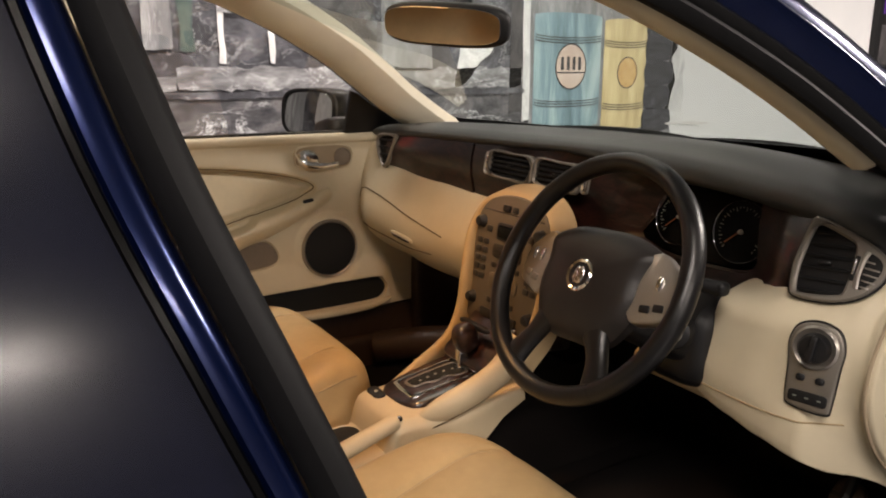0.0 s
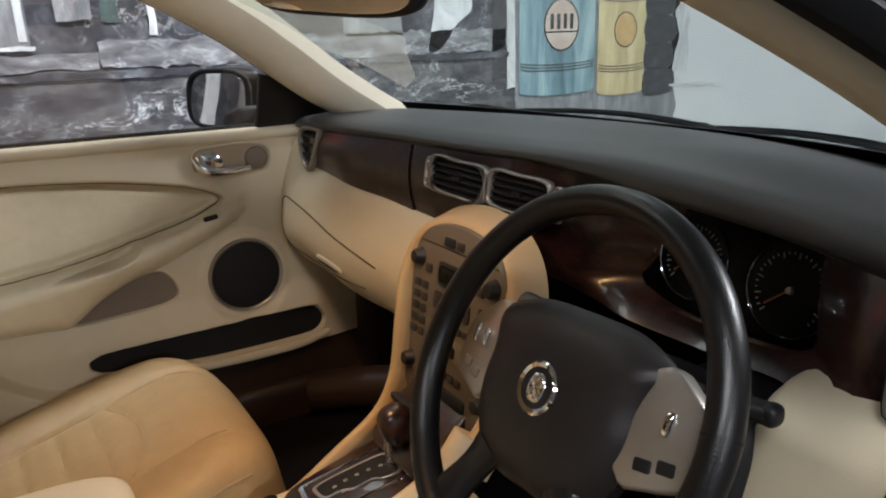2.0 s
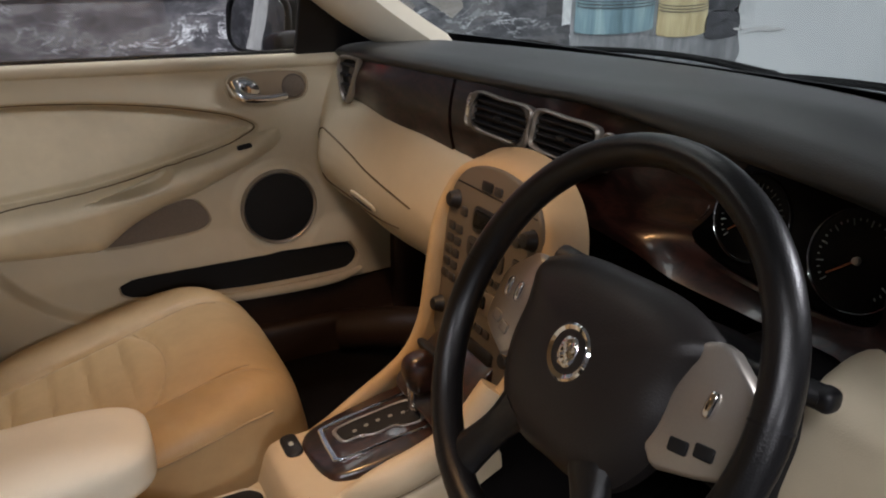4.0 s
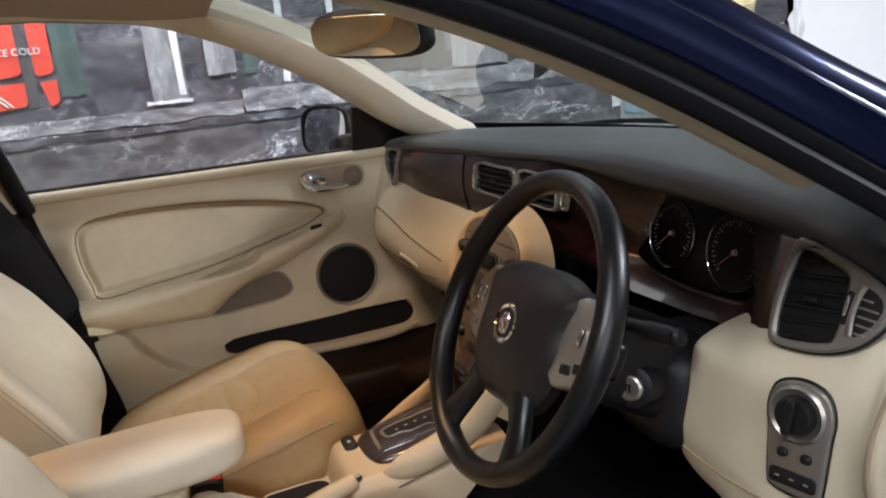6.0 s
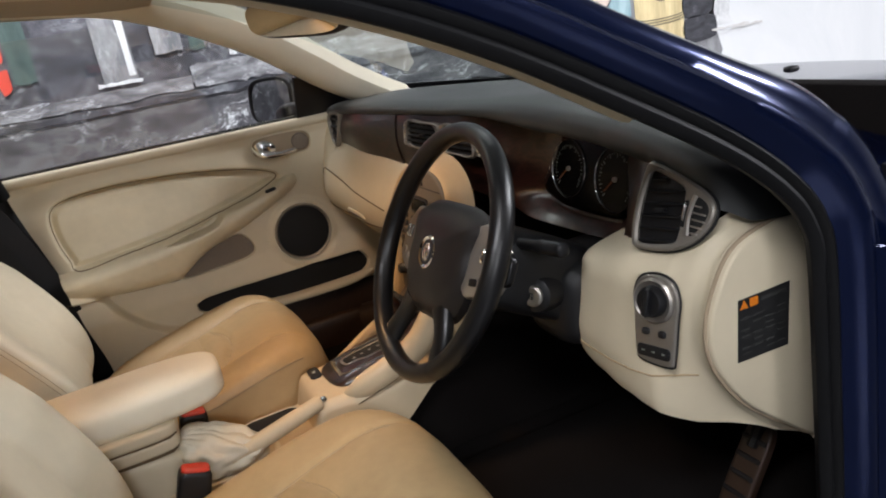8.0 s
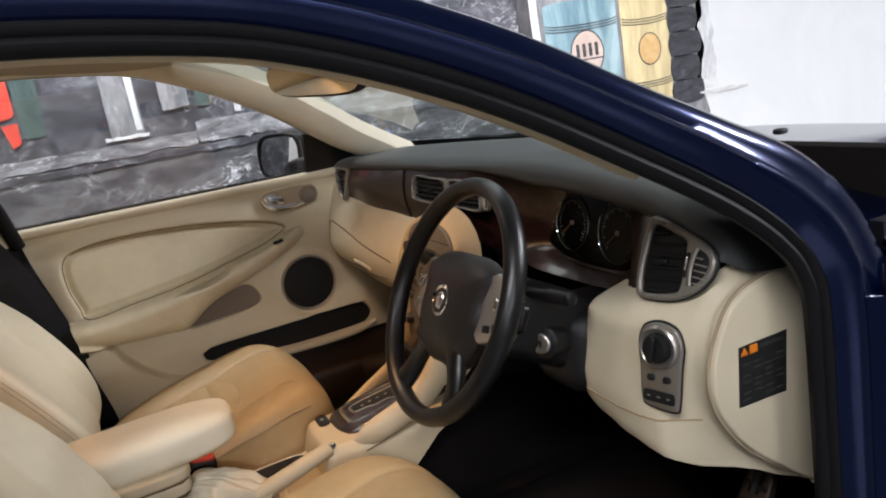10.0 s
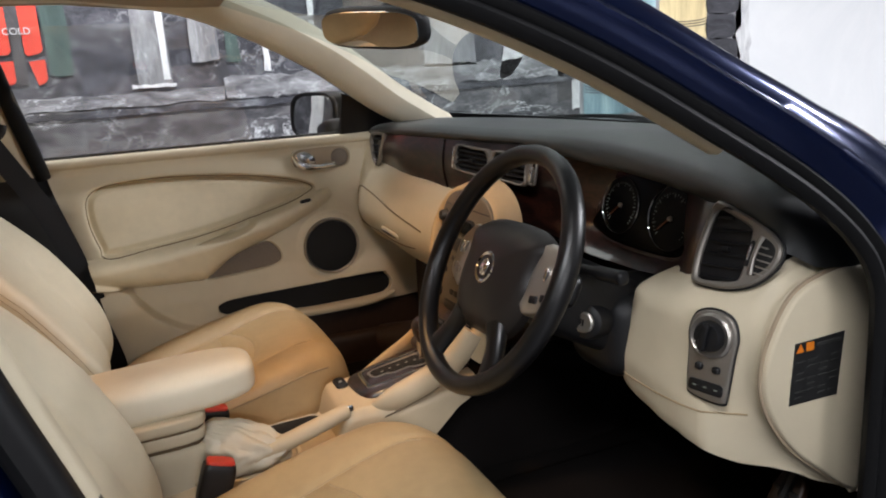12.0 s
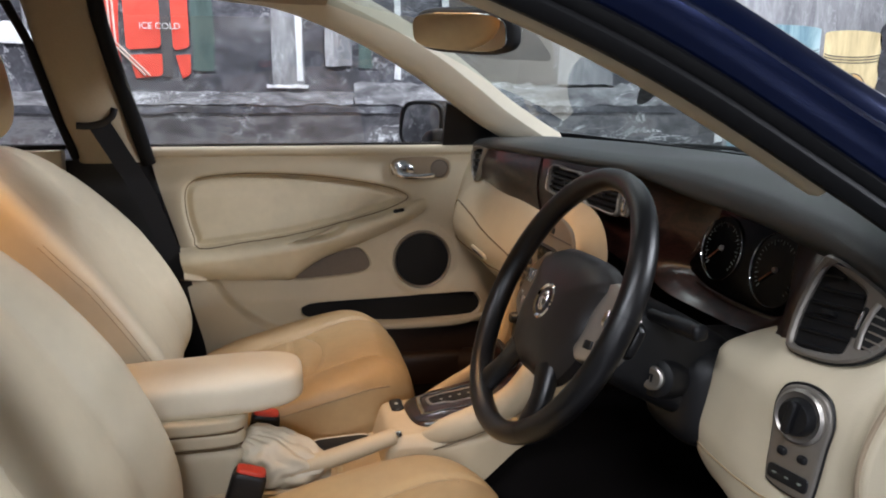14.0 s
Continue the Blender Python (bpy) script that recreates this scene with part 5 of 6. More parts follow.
for k, dx in enumerate((-.016, -.018, -.018, -.016, -.012)):
    part("gate_mark", plate(rrect(.005, .006, .001, 1), .0008, SH @ Matrix.Translation((dx + .010, -.036 + .018 * k, .010)), .0002), GATE_PRINT, surround, smooth=False)
part("gate_mark", plate(rrect(.005, .006, .001, 1), .0008, SH @ Matrix.Translation((.012, -.030, .010)), .0002), GATE_PRINT, surround, smooth=False)
lever = part("selector", tube([SH @ Vector((.006, .045, .0)), SH @ Vector((.004, .055, .055))], .007, 10), CHROME, console, "gear selector")
part("knob", pillow((.044, .050, .062), 2.6, 12, m=pose(-.004, .034, .578, 15, 0, 0)), WOOD, lever, "polished walnut selector knob")
pad_path = cr([(.112, .085, .60), (.108, .045, .550), (.102, .0, .520), (.092, -.05, .497), (.078, -.095, .478), (.066, -.118, .468)], 6)
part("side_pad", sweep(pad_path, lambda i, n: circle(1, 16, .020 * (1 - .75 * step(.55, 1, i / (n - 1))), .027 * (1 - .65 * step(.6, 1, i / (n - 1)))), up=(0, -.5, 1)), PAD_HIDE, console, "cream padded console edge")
part("pad_seam", tube([p + Vector((.012, -.004, -.022)) for p in pad_path[8:-3]], .0014, 6), JOINT, console)
# parking switch, cup holder
MP = axes((-.052, -.140, .4805), (1, 0, 0), (0, -.10, 1))
part("switch", plate(rrect(.050, .024, .010, 4), .005, MP, .002), BLACK_PLASTIC, console, "black console switch")
part("switch_mark", plate(rrect(.008, .006, .001, 1), .001, MP @ Matrix.Translation((0, 0, .005)), .0003), PALE, console, smooth=False)
part("cup_holder", ring(rrect(.082, .13, .03, 6), rrect(.074, .122, .027, 6), .006, axes((-.030, -.247, .4155), (1, 0, 0), (0, -.03, 1)), .002), CREAM_PLASTIC, console)
# Flat black sheet paints the dark depth of the cup holder.
part("cup_well", plate(rrect(.075, .123, .027, 6), .003, axes((-.030, -.247, .4165), (1, 0, 0), (0, -.03, 1)), .0005), VOID, console, "cup holder well shaded by a flat black sheet")
# storage box and armrest
part("storage_box", pillow((.160, .34, .115), 9, 10, m=pose(.0, -.585, .430)), CREAM_PLASTIC, console, "cream storage box")
# Thin dark slabs paint the shade between box, tray and lid.
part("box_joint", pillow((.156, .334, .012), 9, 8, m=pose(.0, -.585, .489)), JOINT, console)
part("box_tray", pillow((.166, .342, .026), 8, 12, m=pose(.0, -.585, .5025)), CREAM_PLASTIC, console, "cream upper tray")
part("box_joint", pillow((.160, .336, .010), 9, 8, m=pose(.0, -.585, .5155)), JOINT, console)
part("box_lid", pillow((.170, .344, .027), 7, 12, m=pose(.0, -.583, .5285)), CREAM_PLASTIC, console, "cream box lid")

arm = thing("armrest", "plump cream leather armrest over the console box", "armrest")
part("cushion", pillow((.152, .38, .072), 4.0, 22, lambda q, w: w + Vector((0, 0, .007 * (1 - q.x * q.x) * (q.z > 0))), pose(.0, -.505, .569, 2, 0, 0)), ARM_HIDE, arm, "cream leather cushion")
# Dark slab painting the shade under the armrest cushion.
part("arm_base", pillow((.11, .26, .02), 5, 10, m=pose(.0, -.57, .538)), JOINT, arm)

brake = thing("handbrake", "cream leather handbrake lever with a gathered gaiter", "handbrake")
hb = cr([(.089, -.345, .444), (.087, -.29, .453), (.081, -.225, .467), (.073, -.163, .480)], 6)
part("lever", tube(hb, lambda t: .0150 + .0015 * math.sin(t * 3.0) - .001 * t, 18), PAD_HIDE, brake, "cream leather lever")
part("lever_end", lathe([(.0005, .004), (.010, .003), (.0130, 0), (.0142, -.006)], axes(hb[-1], (1, 0, 0), hb[-1] - hb[-2]), 18), PAD_HIDE, brake)
part("release_button", lathe([(.0005, .014), (.005, .0135), (.0068, .011), (.0070, 0)], axes(hb[-1], (1, 0, 0), hb[-1] - hb[-2]), 16), CHROME, brake, "chrome release button")


def folds(q, w):
    """Hide gathered round the lever: sharp creases running out from its front end."""
    a = math.atan2(q.x * .8 + .15, q.y + 1.25) * 10 + q.z * 1.3
    fold = abs((a + 1.4 * noise.noise(Vector((q.x * 1.5, q.y * 1.8 + 3, q.z * 1.7)))) % 2 - 1)
    n = noise.noise(Vector((q.x * 2.3, q.y * 3.1 + 3, q.z * 2.4))) * .007 + (fold ** .7 - .6) * .0085 * (.5 + .5 * max(0, q.y))
    s = 1 - .28 * max(0, q.y) ** 1.5
    high = 1 - .40 * max(0, q.y) + .12 * max(0, -q.y)
    return Vector((w.x * s + .024 * q.y, w.y, w.z * high)) + q.normalized() * n


part("gaiter", pillow((.112, .165, .088), 2.6, 44, folds, pose(.046, -.357, .447, -7, 4, 0)), BOOT, brake, "crumpled cream hide gaiter")
part("gaiter_frame", ring(oval(.130, .20, 40, 3.0), oval(.112, .18, 40, 3.0), .006, axes((.046, -.352, .4105), (1, 0, 0), (0, 0, 1)), .002), CREAM_PLASTIC, brake)


# ---- seat belt buckles ----
def buckle(x, y, z, lean):
    b = thing("belt_buckle", "black seat belt buckle with a red release button", "belt buckle", "buckles beside the console")
    M = pose(x, y, z, lean, 0, 0)
    part("housing", pillow((.034, .055, .085), 7, 8, m=M), BLACK_PLASTIC, b, "black plastic housing")
    part("release", pillow((.028, .046, .012), 6, 6, m=M @ Matrix.Translation((0, 0, .040))), RED, b, "red release button")
    part("stem", tube([M @ Vector((0, 0, -.03)), M @ Vector((0, -.01, -.13))], .010, 8), BLACK_PLASTIC, b, "black stem")
    return b


buckle(.142, -.4172, .4383, -18)
buckle(-.093, -.391, .430, -10)


# ---- front seats ----
def cushion_shape(q, w):
    z = w.z
    side = max(0, abs(q.x) - .52) / .48
    if q.z > -.2:
        z += .030 * side ** .8 * (1 - .35 * max(0, q.y)) - .014 * (1 - side) * max(0, 1 - (q.y + .2) ** 2)
    z += .020 * q.y - .055 * max(0, q.y - .55) ** 2 * 4
    if q.z > 0:
        z -= .0042 * math.exp(-((abs(q.x) - .52 - .05 * q.y) / .022) ** 2)
        arch = q.y - (.34 - .50 * q.x * q.x)
        inner = max(0, min(1, (.50 + .05 * q.y - abs(q.x)) / .05))
        z -= .0075 * math.exp(-(arch / .030) ** 2) * inner
        if arch < 0:
            for k in range(6):
                z -= .0060 * math.exp(-((q.y - .12 + .22 * k - .05 * q.x) / .030) ** 2) * inner
            z += .004 * inner * min(1, -arch / .1)
    wide = 1 - .10 * max(0, q.y) ** 3 - .05 * max(0, -q.y)
    return Vector((w.x * wide, w.y, z))


def back_shape(q, w):
    # q.y is the front of the backrest, q.z runs up
    side = max(0, abs(q.x) - .50) / .50
    y = w.y
    if q.y > -.2:
        y += .052 * side ** .8 * (1 - .7 * max(0, q.z + .1)) - .010 * (1 - side)
        if q.y > .2:
            y -= .0018 * math.exp(-((abs(q.x) - .52 + .08 * q.z) / .05) ** 2)
    y += .018 * math.sin((q.z + 1) * 1.4)
    wide = 1 - .34 * max(0, q.z) ** 1.6 - .04 * max(0, -q.z)
    return Vector((w.x * wide, y, w.z))


def on_pillow(p, size, k, shape, m):
    """A point of a pillow's skin, from a point on the unit cube."""
    s = (abs(p[0]) ** k + abs(p[1]) ** k + abs(p[2]) ** k) ** (1 / k)
    q = Vector(p) / s
    return m @ shape(q, Vector((q.x * size[0] / 2, q.y * size[1] / 2, q.z * size[2] / 2)))


def front_seat(label, x, dz, lean, foot_y, foot_z, long=.54, cy=-.335, stitched=()):
    s = thing("front_seat", label, "car seat", "front seats")
    O = Matrix.Translation((x, 0, dz))
    part("cushion", pillow((.51, long, .20), 4.2, 76, cushion_shape, O @ pose(0, cy, .430, 11, 0, 0)), WARM_LIT_HIDE, s, "cream leather seat cushion with pleated centre")
    CM = O @ pose(0, cy, .430, 11, 0, 0)
    lift = Vector((0, 0, .0004))
    for sx in (-1, 1):
        line = [on_pillow((sx * (.53 + .055 * b), b, 1), (.51, long, .20), 4.2, cushion_shape, CM) + lift for b in spread(-.85, .86, 30)]
        part("seam", tube(line, .0011, 6), SEAM, s)
    line = [on_pillow((b, .345 - .51 * b * b, 1), (.51, long, .20), 4.2, cushion_shape, CM) + lift for b in spread(-.50, .50, 24)]
    part("seam", tube(line, .0011, 6, up=(0, 0, 1)), SEAM, s)
    a = radians(lean)
    up = Vector((0, -math.sin(a), math.cos(a)))
    foot = Vector((x, foot_y, foot_z))
    mid, top = foot + up * .30, foot + up * .60
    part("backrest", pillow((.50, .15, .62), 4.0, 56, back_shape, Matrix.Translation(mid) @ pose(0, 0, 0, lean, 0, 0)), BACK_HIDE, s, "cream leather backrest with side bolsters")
    BM = Matrix.Translation(mid) @ pose(0, 0, 0, lean, 0, 0)
    for front in stitched:
        line = [on_pillow((1, front, b), (.50, .15, .62), 4.0, back_shape, BM) for b in spread(-.90, .25, 26)]
        part("seam", tube(line, .0006, 6, up=(1, 0, 0)), SEAM, s)
    head = Vector((x, top.y + .02, top.z + .130))
    part("headrest", pillow((.37, .11, .210), 3.0, 22, lambda q, w: w + Vector((0, .02 * q.z, 0)), Matrix.Translation(head) @ pose(0, 0, 0, 18, 0, 0)), WARM_LIT_HIDE, s, "cream leather headrest")
    for dx in (-.06, .06):
        part("headrest_post", tube([top + Vector((dx, .0, -.03)), head + Vector((dx, 0, -.06))], .006, 8), CHROME, s, "chrome headrest post")
    for sx in (-1, 1):
        path = [on_pillow((sx, b, .42), (.51, long, .20), 4.2, cushion_shape, CM) for b in spread(-.80, .86, 24)]
        part("piping", tube(path, .0020, 6), SEAM, s)
        part("seat_rail", slab(x + sx * .19 - .02, x + sx * .19 + .02, -.60, -.10, .275, .31, .004), BLACK_PLASTIC, s)
    # Valance coloured with the shade under the seat.
    part("valance", pillow((.47, .46, .10), 6, 8, m=Matrix.Translation((x, -.36, .345))), CREAM_SHADED, s, "plain seat base valance")
    return s


front_seat("cream leather driver's front seat beside the steering wheel", .395, -.072, 29, -.55, .40, .60, -.300)
front_seat("cream leather passenger's front seat beside the closed door", -.36, -.044, 36, -.60, .45, stitched=(.30, .42))

# ---- passenger's door, closed ----
door = thing("passenger_door", "closed passenger's door with a cream leather panel", "car door")


def dx_at(y, z):
    """Inner face of the door card."""
    x = -.672 - .030 * (.15 - y) / .8
    x -= .012 * max(0, (z - .80) / .12)
    return x


def card(name, f0, f1, zs, mat, label="", off=0.0):
    rows = []
    for z in zs:
        y0, y1 = f0(z), f1(z)
        rows.append([Vector((dx_at(y, z) + off, y, z)) for y in spread(y0, y1, 24)])
    return part(name, shell(rows, (-.02, 0, 0)), mat, door, label)


rear = lambda z: lerp([(.28, -.515), (.40, -.540), (.60, -.58), (.925, -.655)], z)
front = lambda z: .33
INS = [(-.576, .808), (-.564, .836), (-.53, .852), (-.45, .860), (-.352, .859), (-.234, .850), (-.128, .834), (-.047, .815), (-.008, .792), (-.050, .768), (-.168, .734), (-.305, .703), (-.435, .686), (-.546, .676), (-.560, .701), (-.574, .755)]
ARM_TOP = [(-.66, .672), (-.546, .678), (-.435, .687), (-.305, .704), (-.168, .735), (-.05, .769), (.025, .788), (.042, .778)]
ARM_LOW = [(.040, .762), (.02, .745), (-.033, .718), (-.131, .676), (-.188, .659), (-.255, .628), (-.31, .588), (-.366, .585), (-.467, .588), (-.562, .597), (-.66, .606)]
RECESS = [(-.312, .581), (-.288, .611), (-.225, .641), (-.152, .661), (-.122, .642), (-.113, .610), (-.139, .592), (-.214, .584)]
GRABS = ([(-.338, .686), (-.264, .706), (-.180, .736), (-.178, .722), (-.205, .702), (-.272, .688)], [(-.160, .737), (-.10, .753), (-.060, .765), (-.085, .747), (-.135, .736)])
CREASE = [(-.70, .66), (-.56, .615), (-.511, .592), (-.488, .561), (-.445, .516), (-.391, .477), (-.341, .457), (-.28, .440), (-.28, .20), (-.70, .20)]
PK = [(-.300, .500), (-.285, .514), (-.242, .521), (-.054, .527), (.147, .533), (.176, .522), (.188, .497), (.176, .472), (.141, .463), (.017, .457), (-.082, .458), (-.270, .476)]
SPEAKER = (.026, .624)


def signed(line, Y, Z):
    """Distance to an outline in (y, z), above zero within it."""
    d = np.full(Y.shape, 9.0)
    odd = np.zeros(Y.shape, bool)
    for (a, b), (c, e) in zip(line, line[1:] + line[:1]):
        u, v = c - a, e - b
        t = np.clip(((Y - a) * u + (Z - b) * v) / (u * u + v * v + 1e-12), 0, 1)
        d = np.minimum(d, np.hypot(Y - a - t * u, Z - b - t * v))
        if v:
            odd ^= ((b > Z) != (e > Z)) & (Y < a + (Z - b) * u / v)
    return np.where(odd, d, -d)


def ease(a, b, x):
    t = np.clip((x - a) / (b - a), 0, 1)
    return t * t * (3 - 2 * t)


def outline(pts, n=5):
    return [(p.x, p.y) for p in blob(pts, n)]


def curve_to(line, Y, Z):
    """Distance to an open line."""
    d = np.full(Y.shape, 9.0)
    for (a, b), (c, e) in zip(line, line[1:]):
        u, v = c - a, e - b
        t = np.clip(((Y - a) * u + (Z - b) * v) / (u * u + v * v + 1e-12), 0, 1)
        d = np.minimum(d, np.hypot(Y - a - t * u, Z - b - t * v))
    return d


def open_line(pts, n=5):
    return [(p.x, p.y) for p in cr([(a, b, 0) for a, b in pts], n)]


CELL, Y0, Z0 = .002, -.680, .280
DY, DZ = np.meshgrid(Y0 + CELL * np.arange(510), Z0 + CELL * np.arange(326))
arm_top, arm_low = open_line(ARM_TOP), open_line(ARM_LOW)
in_insert, in_arm = signed(outline(INS), DY, DZ), signed(arm_top + arm_low, DY, DZ)


def relief():
    """How far the moulded door panel swells into the cabin."""
    h = .010 * ease(.82, .62, DZ) + .020 * ease(.60, .525, DZ) * (1 - ease(.16, .30, DY))
    h += .010 * ease(.880, .915, DZ) - .006 * ease(.915, .930, DZ)
    # padded insert, tucked behind a rolled edge
    h += .012 * ease(-.07, -.004, in_insert) * (1 - ease(-.004, .004, in_insert)) * ease(.93, .88, DZ)
    h += -.012 * ease(-.003, .006, in_insert) + .008 * ease(.003, .022, in_insert) - .005 * np.exp(-(in_insert / .0035) ** 2) * (DZ > .70)
    # armrest: a ledge on top, rounded front, tucked in below
    up, low = curve_to(arm_top, DY, DZ), curve_to(arm_low, DY, DZ)
    full = np.interp(DY, [-.62, -.50, -.30, -.15, -.02, .042], [.062, .064, .062, .055, .036, .008])
    swell = np.sqrt(np.clip(1 - (1 - np.clip(up / .034, 0, 1)) ** 2, 0, 1)) * np.sqrt(np.clip(1 - (1 - np.clip(low / .052, 0, 1)) ** 2.4, 0, 1))
    arm = np.where(in_arm > 0, full * swell, 0)
    for g in GRABS:
        arm *= 1 - .85 * ease(-.001, .009, signed(outline(g), DY, DZ))
    h += arm
    h -= .026 * ease(-.002, .008, signed(outline(RECESS), DY, DZ))
    # the lower field stands proud of the crease that runs down to the pocket
    h += .032 * ease(-.003, .013, signed(open_line(CREASE[:8]) + CREASE[8:], DY, DZ)) * ease(.66, .60, DZ)
    h -= .030 * ease(0, .006, signed(outline(PK), DY, DZ))
    h -= .034 * ease(.448, .438, DZ) * ease(-.34, -.30, DY)
    near = 1 - ease(.084, .102, np.hypot(DY - SPEAKER[0], DZ - SPEAKER[1]))
    return h * (1 - near) + .013 * near


HEIGHT = relief()


def swell_at(y, z):
    a, b = (y - Y0) / CELL, (z - Z0) / CELL
    i, j = max(0, min(508, int(a))), max(0, min(324, int(b)))
    u, v = max(0, min(1, a - i)), max(0, min(1, b - j))
    return float((HEIGHT[j, i] * (1 - u) + HEIGHT[j, i + 1] * u) * (1 - v) + (HEIGHT[j + 1, i] * (1 - u) + HEIGHT[j + 1, i + 1] * u) * v)


def moulded(name, keep, mat, label):
    """The cells of the moulded panel for which keep holds, as one mesh."""
    bm = bmesh.new()
    seen = {}

    def vert(i, j):
        if (i, j) not in seen:
            y, z = Y0 + CELL * i, Z0 + CELL * j
            y = max(y, rear(z))
            seen[i, j] = bm.verts.new((dx_at(y, z) + float(HEIGHT[j, i]), y, z))
        return seen[i, j]

    for j in range(323):
        for i in range(507):
            if keep[j, i] and Y0 + CELL * (i + 1) > rear(Z0 + CELL * j):
                bm.faces.new((vert(i, j), vert(i + 1, j), vert(i + 1, j + 1), vert(i, j + 1)))
    ob = part(name, bm, mat, door, label)
    for p in ob.data.polygons:
        p.use_smooth = True
    return ob


mid_i, mid_a = in_insert[:-1, :-1] > 0, in_arm[:-1, :-1] > 0
moulded("insert_panel", mid_i & ~mid_a, CREAM, "padded cream leather insert")
moulded("armrest", mid_a, CREAM, "cream leather armrest with hollow grab recesses")
moulded("door_card", ~mid_i & ~mid_a, CREAM_PLASTIC, "moulded cream door card")
card("door_backing", lambda z: rear(z) + .004, front, spread(.28, .92, 4), CREAM_SHADED, "", -.035)


def upon(y, z, off):
    return Vector((dx_at(y, z) + swell_at(y, z) + off, y, z))


def door_pad(name, pts, mat, label="", rings=5, off=.001, n=8):
    """A field of another stuff on the door card, outline in (y, z)."""
    line = blob(pts, n)
    c = sum(line, Vector((0, 0))) / len(line)
    rows = []
    for k in range(rings + 1):
        s = 1 - k / rings * .985
        rows.append([upon(c.x + (p.x - c.x) * s, c.y + (p.y - c.y) * s, off) for p in line])
    return part(name, grid(rows, True, False, True), mat, door, label)


def door_groove(name, pts, r=.003, mat=SEAM, off=.002, closed=True, n=8):
    line = cr([(y, z, 0) for y, z in pts], n, closed)
    return part(name, tube([upon(p.x, p.y, off) for p in line], r, 6, closed, up=(1, 0, 0)), mat, door)


# belt roll at the window
belt = [Vector((dx_at(y, .925) + .002, y, .915)) for y in spread(-.655, .19, 16)]
part("belt_roll", sweep(belt, lambda i, n: circle(1, 12, .016, .014)), CREAM_PLASTIC, door, "cream padded window ledge")
part("window_seal", sweep([p + Vector((-.018, 0, .014)) for p in belt], lambda i, n: circle(1, 8, .008, .006)), RUBBER, door, "black window seal")
pane = part("window", grid([[Vector((-.700 + .17 * t - .01 * (.2 - y), y, .90 + .33 * t)) for y in spread(-.68, .26, 10)] for t in spread(0, 1, 6)]), SIDE_GLASS, door, "clear side window")
pane.visible_shadow = False
door_groove("insert_seam", INS, .0020, JOINT, .0, True, 10)
door_groove("armrest_seam", ARM_LOW[6:], .0012, JOINT, -.0004, False)
part("window_switch", plate(rrect(.030, .010, .004, 3), .004, axes(upon(-.040, .762, .002), (0, 1, .30), (.8, 0, 1)), .001), BLACK_PLASTIC, door, "black window switch")
door_pad("fabric_recess", [(a * .985 - .003, .610 + (b - .610) * .93) for a, b in RECESS][::-1], STONE_FABRIC, "taupe fabric recess")
# handle bowl and tweeter
HB = axes(upon(.024, .867, .002), (0, 1, 0), (1, 0, 0))
# The bowl's inner shade is carried by the darker cream.
bowl = part("handle_bowl", plate(blob([(-.078, .0), (-.070, .024), (-.03, .030), (.04, .030), (.072, .022), (.080, .0), (.068, -.024), (.03, -.028), (-.03, -.030), (-.068, -.024)][::-1], 5), .004, HB, .002), CREAM_SHADED, door, "cream handle bowl with shade in its colour")
part("bowl_rim", ring(blob([(-.082, .0), (-.073, .027), (-.03, .033), (.04, .033), (.075, .025), (.084, .0), (.071, -.027), (.03, -.031), (-.03, -.033), (-.071, -.027)][::-1], 5), blob([(-.078, .0), (-.070, .024), (-.03, .030), (.04, .030), (.072, .022), (.080, .0), (.068, -.024), (.03, -.028), (-.03, -.030), (-.068, -.024)][::-1], 5), .007, HB, .002), CREAM_PLASTIC, door)
grip = [HB @ Vector(p) for p in ((-.070, .014, .010), (-.062, -.006, .018), (-.045, -.017, .021), (-.010, -.020, .019), (.034, -.017, .012))]
part("handle", sweep(cr(grip, 6), lambda i, n: circle(1, 12, .0125 - .005 * i / n, .008), up=(1, 0, 0)), CHROME, door, "chrome pull handle")
part("handle_cup", pillow((.060, .050, .026), 2.6, 14, lambda q, w: w + Vector((0, -.010 * max(0, q.x), 0)), HB @ Matrix.Translation((-.044, .0, .004))), CHROME, door, "chrome handle cup")
part("tweeter", lathe([(.0005, .006), (.018, .005), (.021, .003), (.0225, .006), (.024, .0)], HB @ Matrix.Translation((.052, .0, .003)), 28), STONE_FABRIC, door, "round tweeter grille")
# loudspeaker
SP = axes(upon(*SPEAKER, .001), (0, 1, 0), (1, 0, 0))
part("speaker_ring", lathe([(.072, .0), (.072, .006), (.0755, .009), (.079, .006), (.080, .0)], SP, 48), SILVER, door, "thin silver speaker ring")
part("speaker_grille", lathe([(.0005, .008), (.05, .007), (.073, .003), (.073, .0)], SP, 40), VOID, door, "black speaker grille")
# map pocket
lip = [Vector((dx_at(y, z) + .040, y, z)) for y, z in open_line([(-.22, .458), (-.08, .449), (.06, .449), (.14, .455), (.19, .470)], 6)]
part("pocket_lip", sweep(lip, lambda i, n: circle(1, 10, .010 * (1 - .5 * abs(2 * i / (n - 1) - 1) ** 3), .007), up=(1, 0, 0)), CREAM_PLASTIC, door, "cream lip under the map pocket")
# Black sheet paints the shade inside the open pocket.
door_pad("map_pocket", [(-.06 + (a + .06) * .988, .495 + (b - .495) * .92) for a, b in PK][::-1], VOID, "map pocket filled by a black sheet of painted shade", 5, .0012)
card("door_foot", lambda z: -.33, lambda z: .33, spread(.26, .440, 3), SILL_VINYL, "dark vinyl door foot", .012)

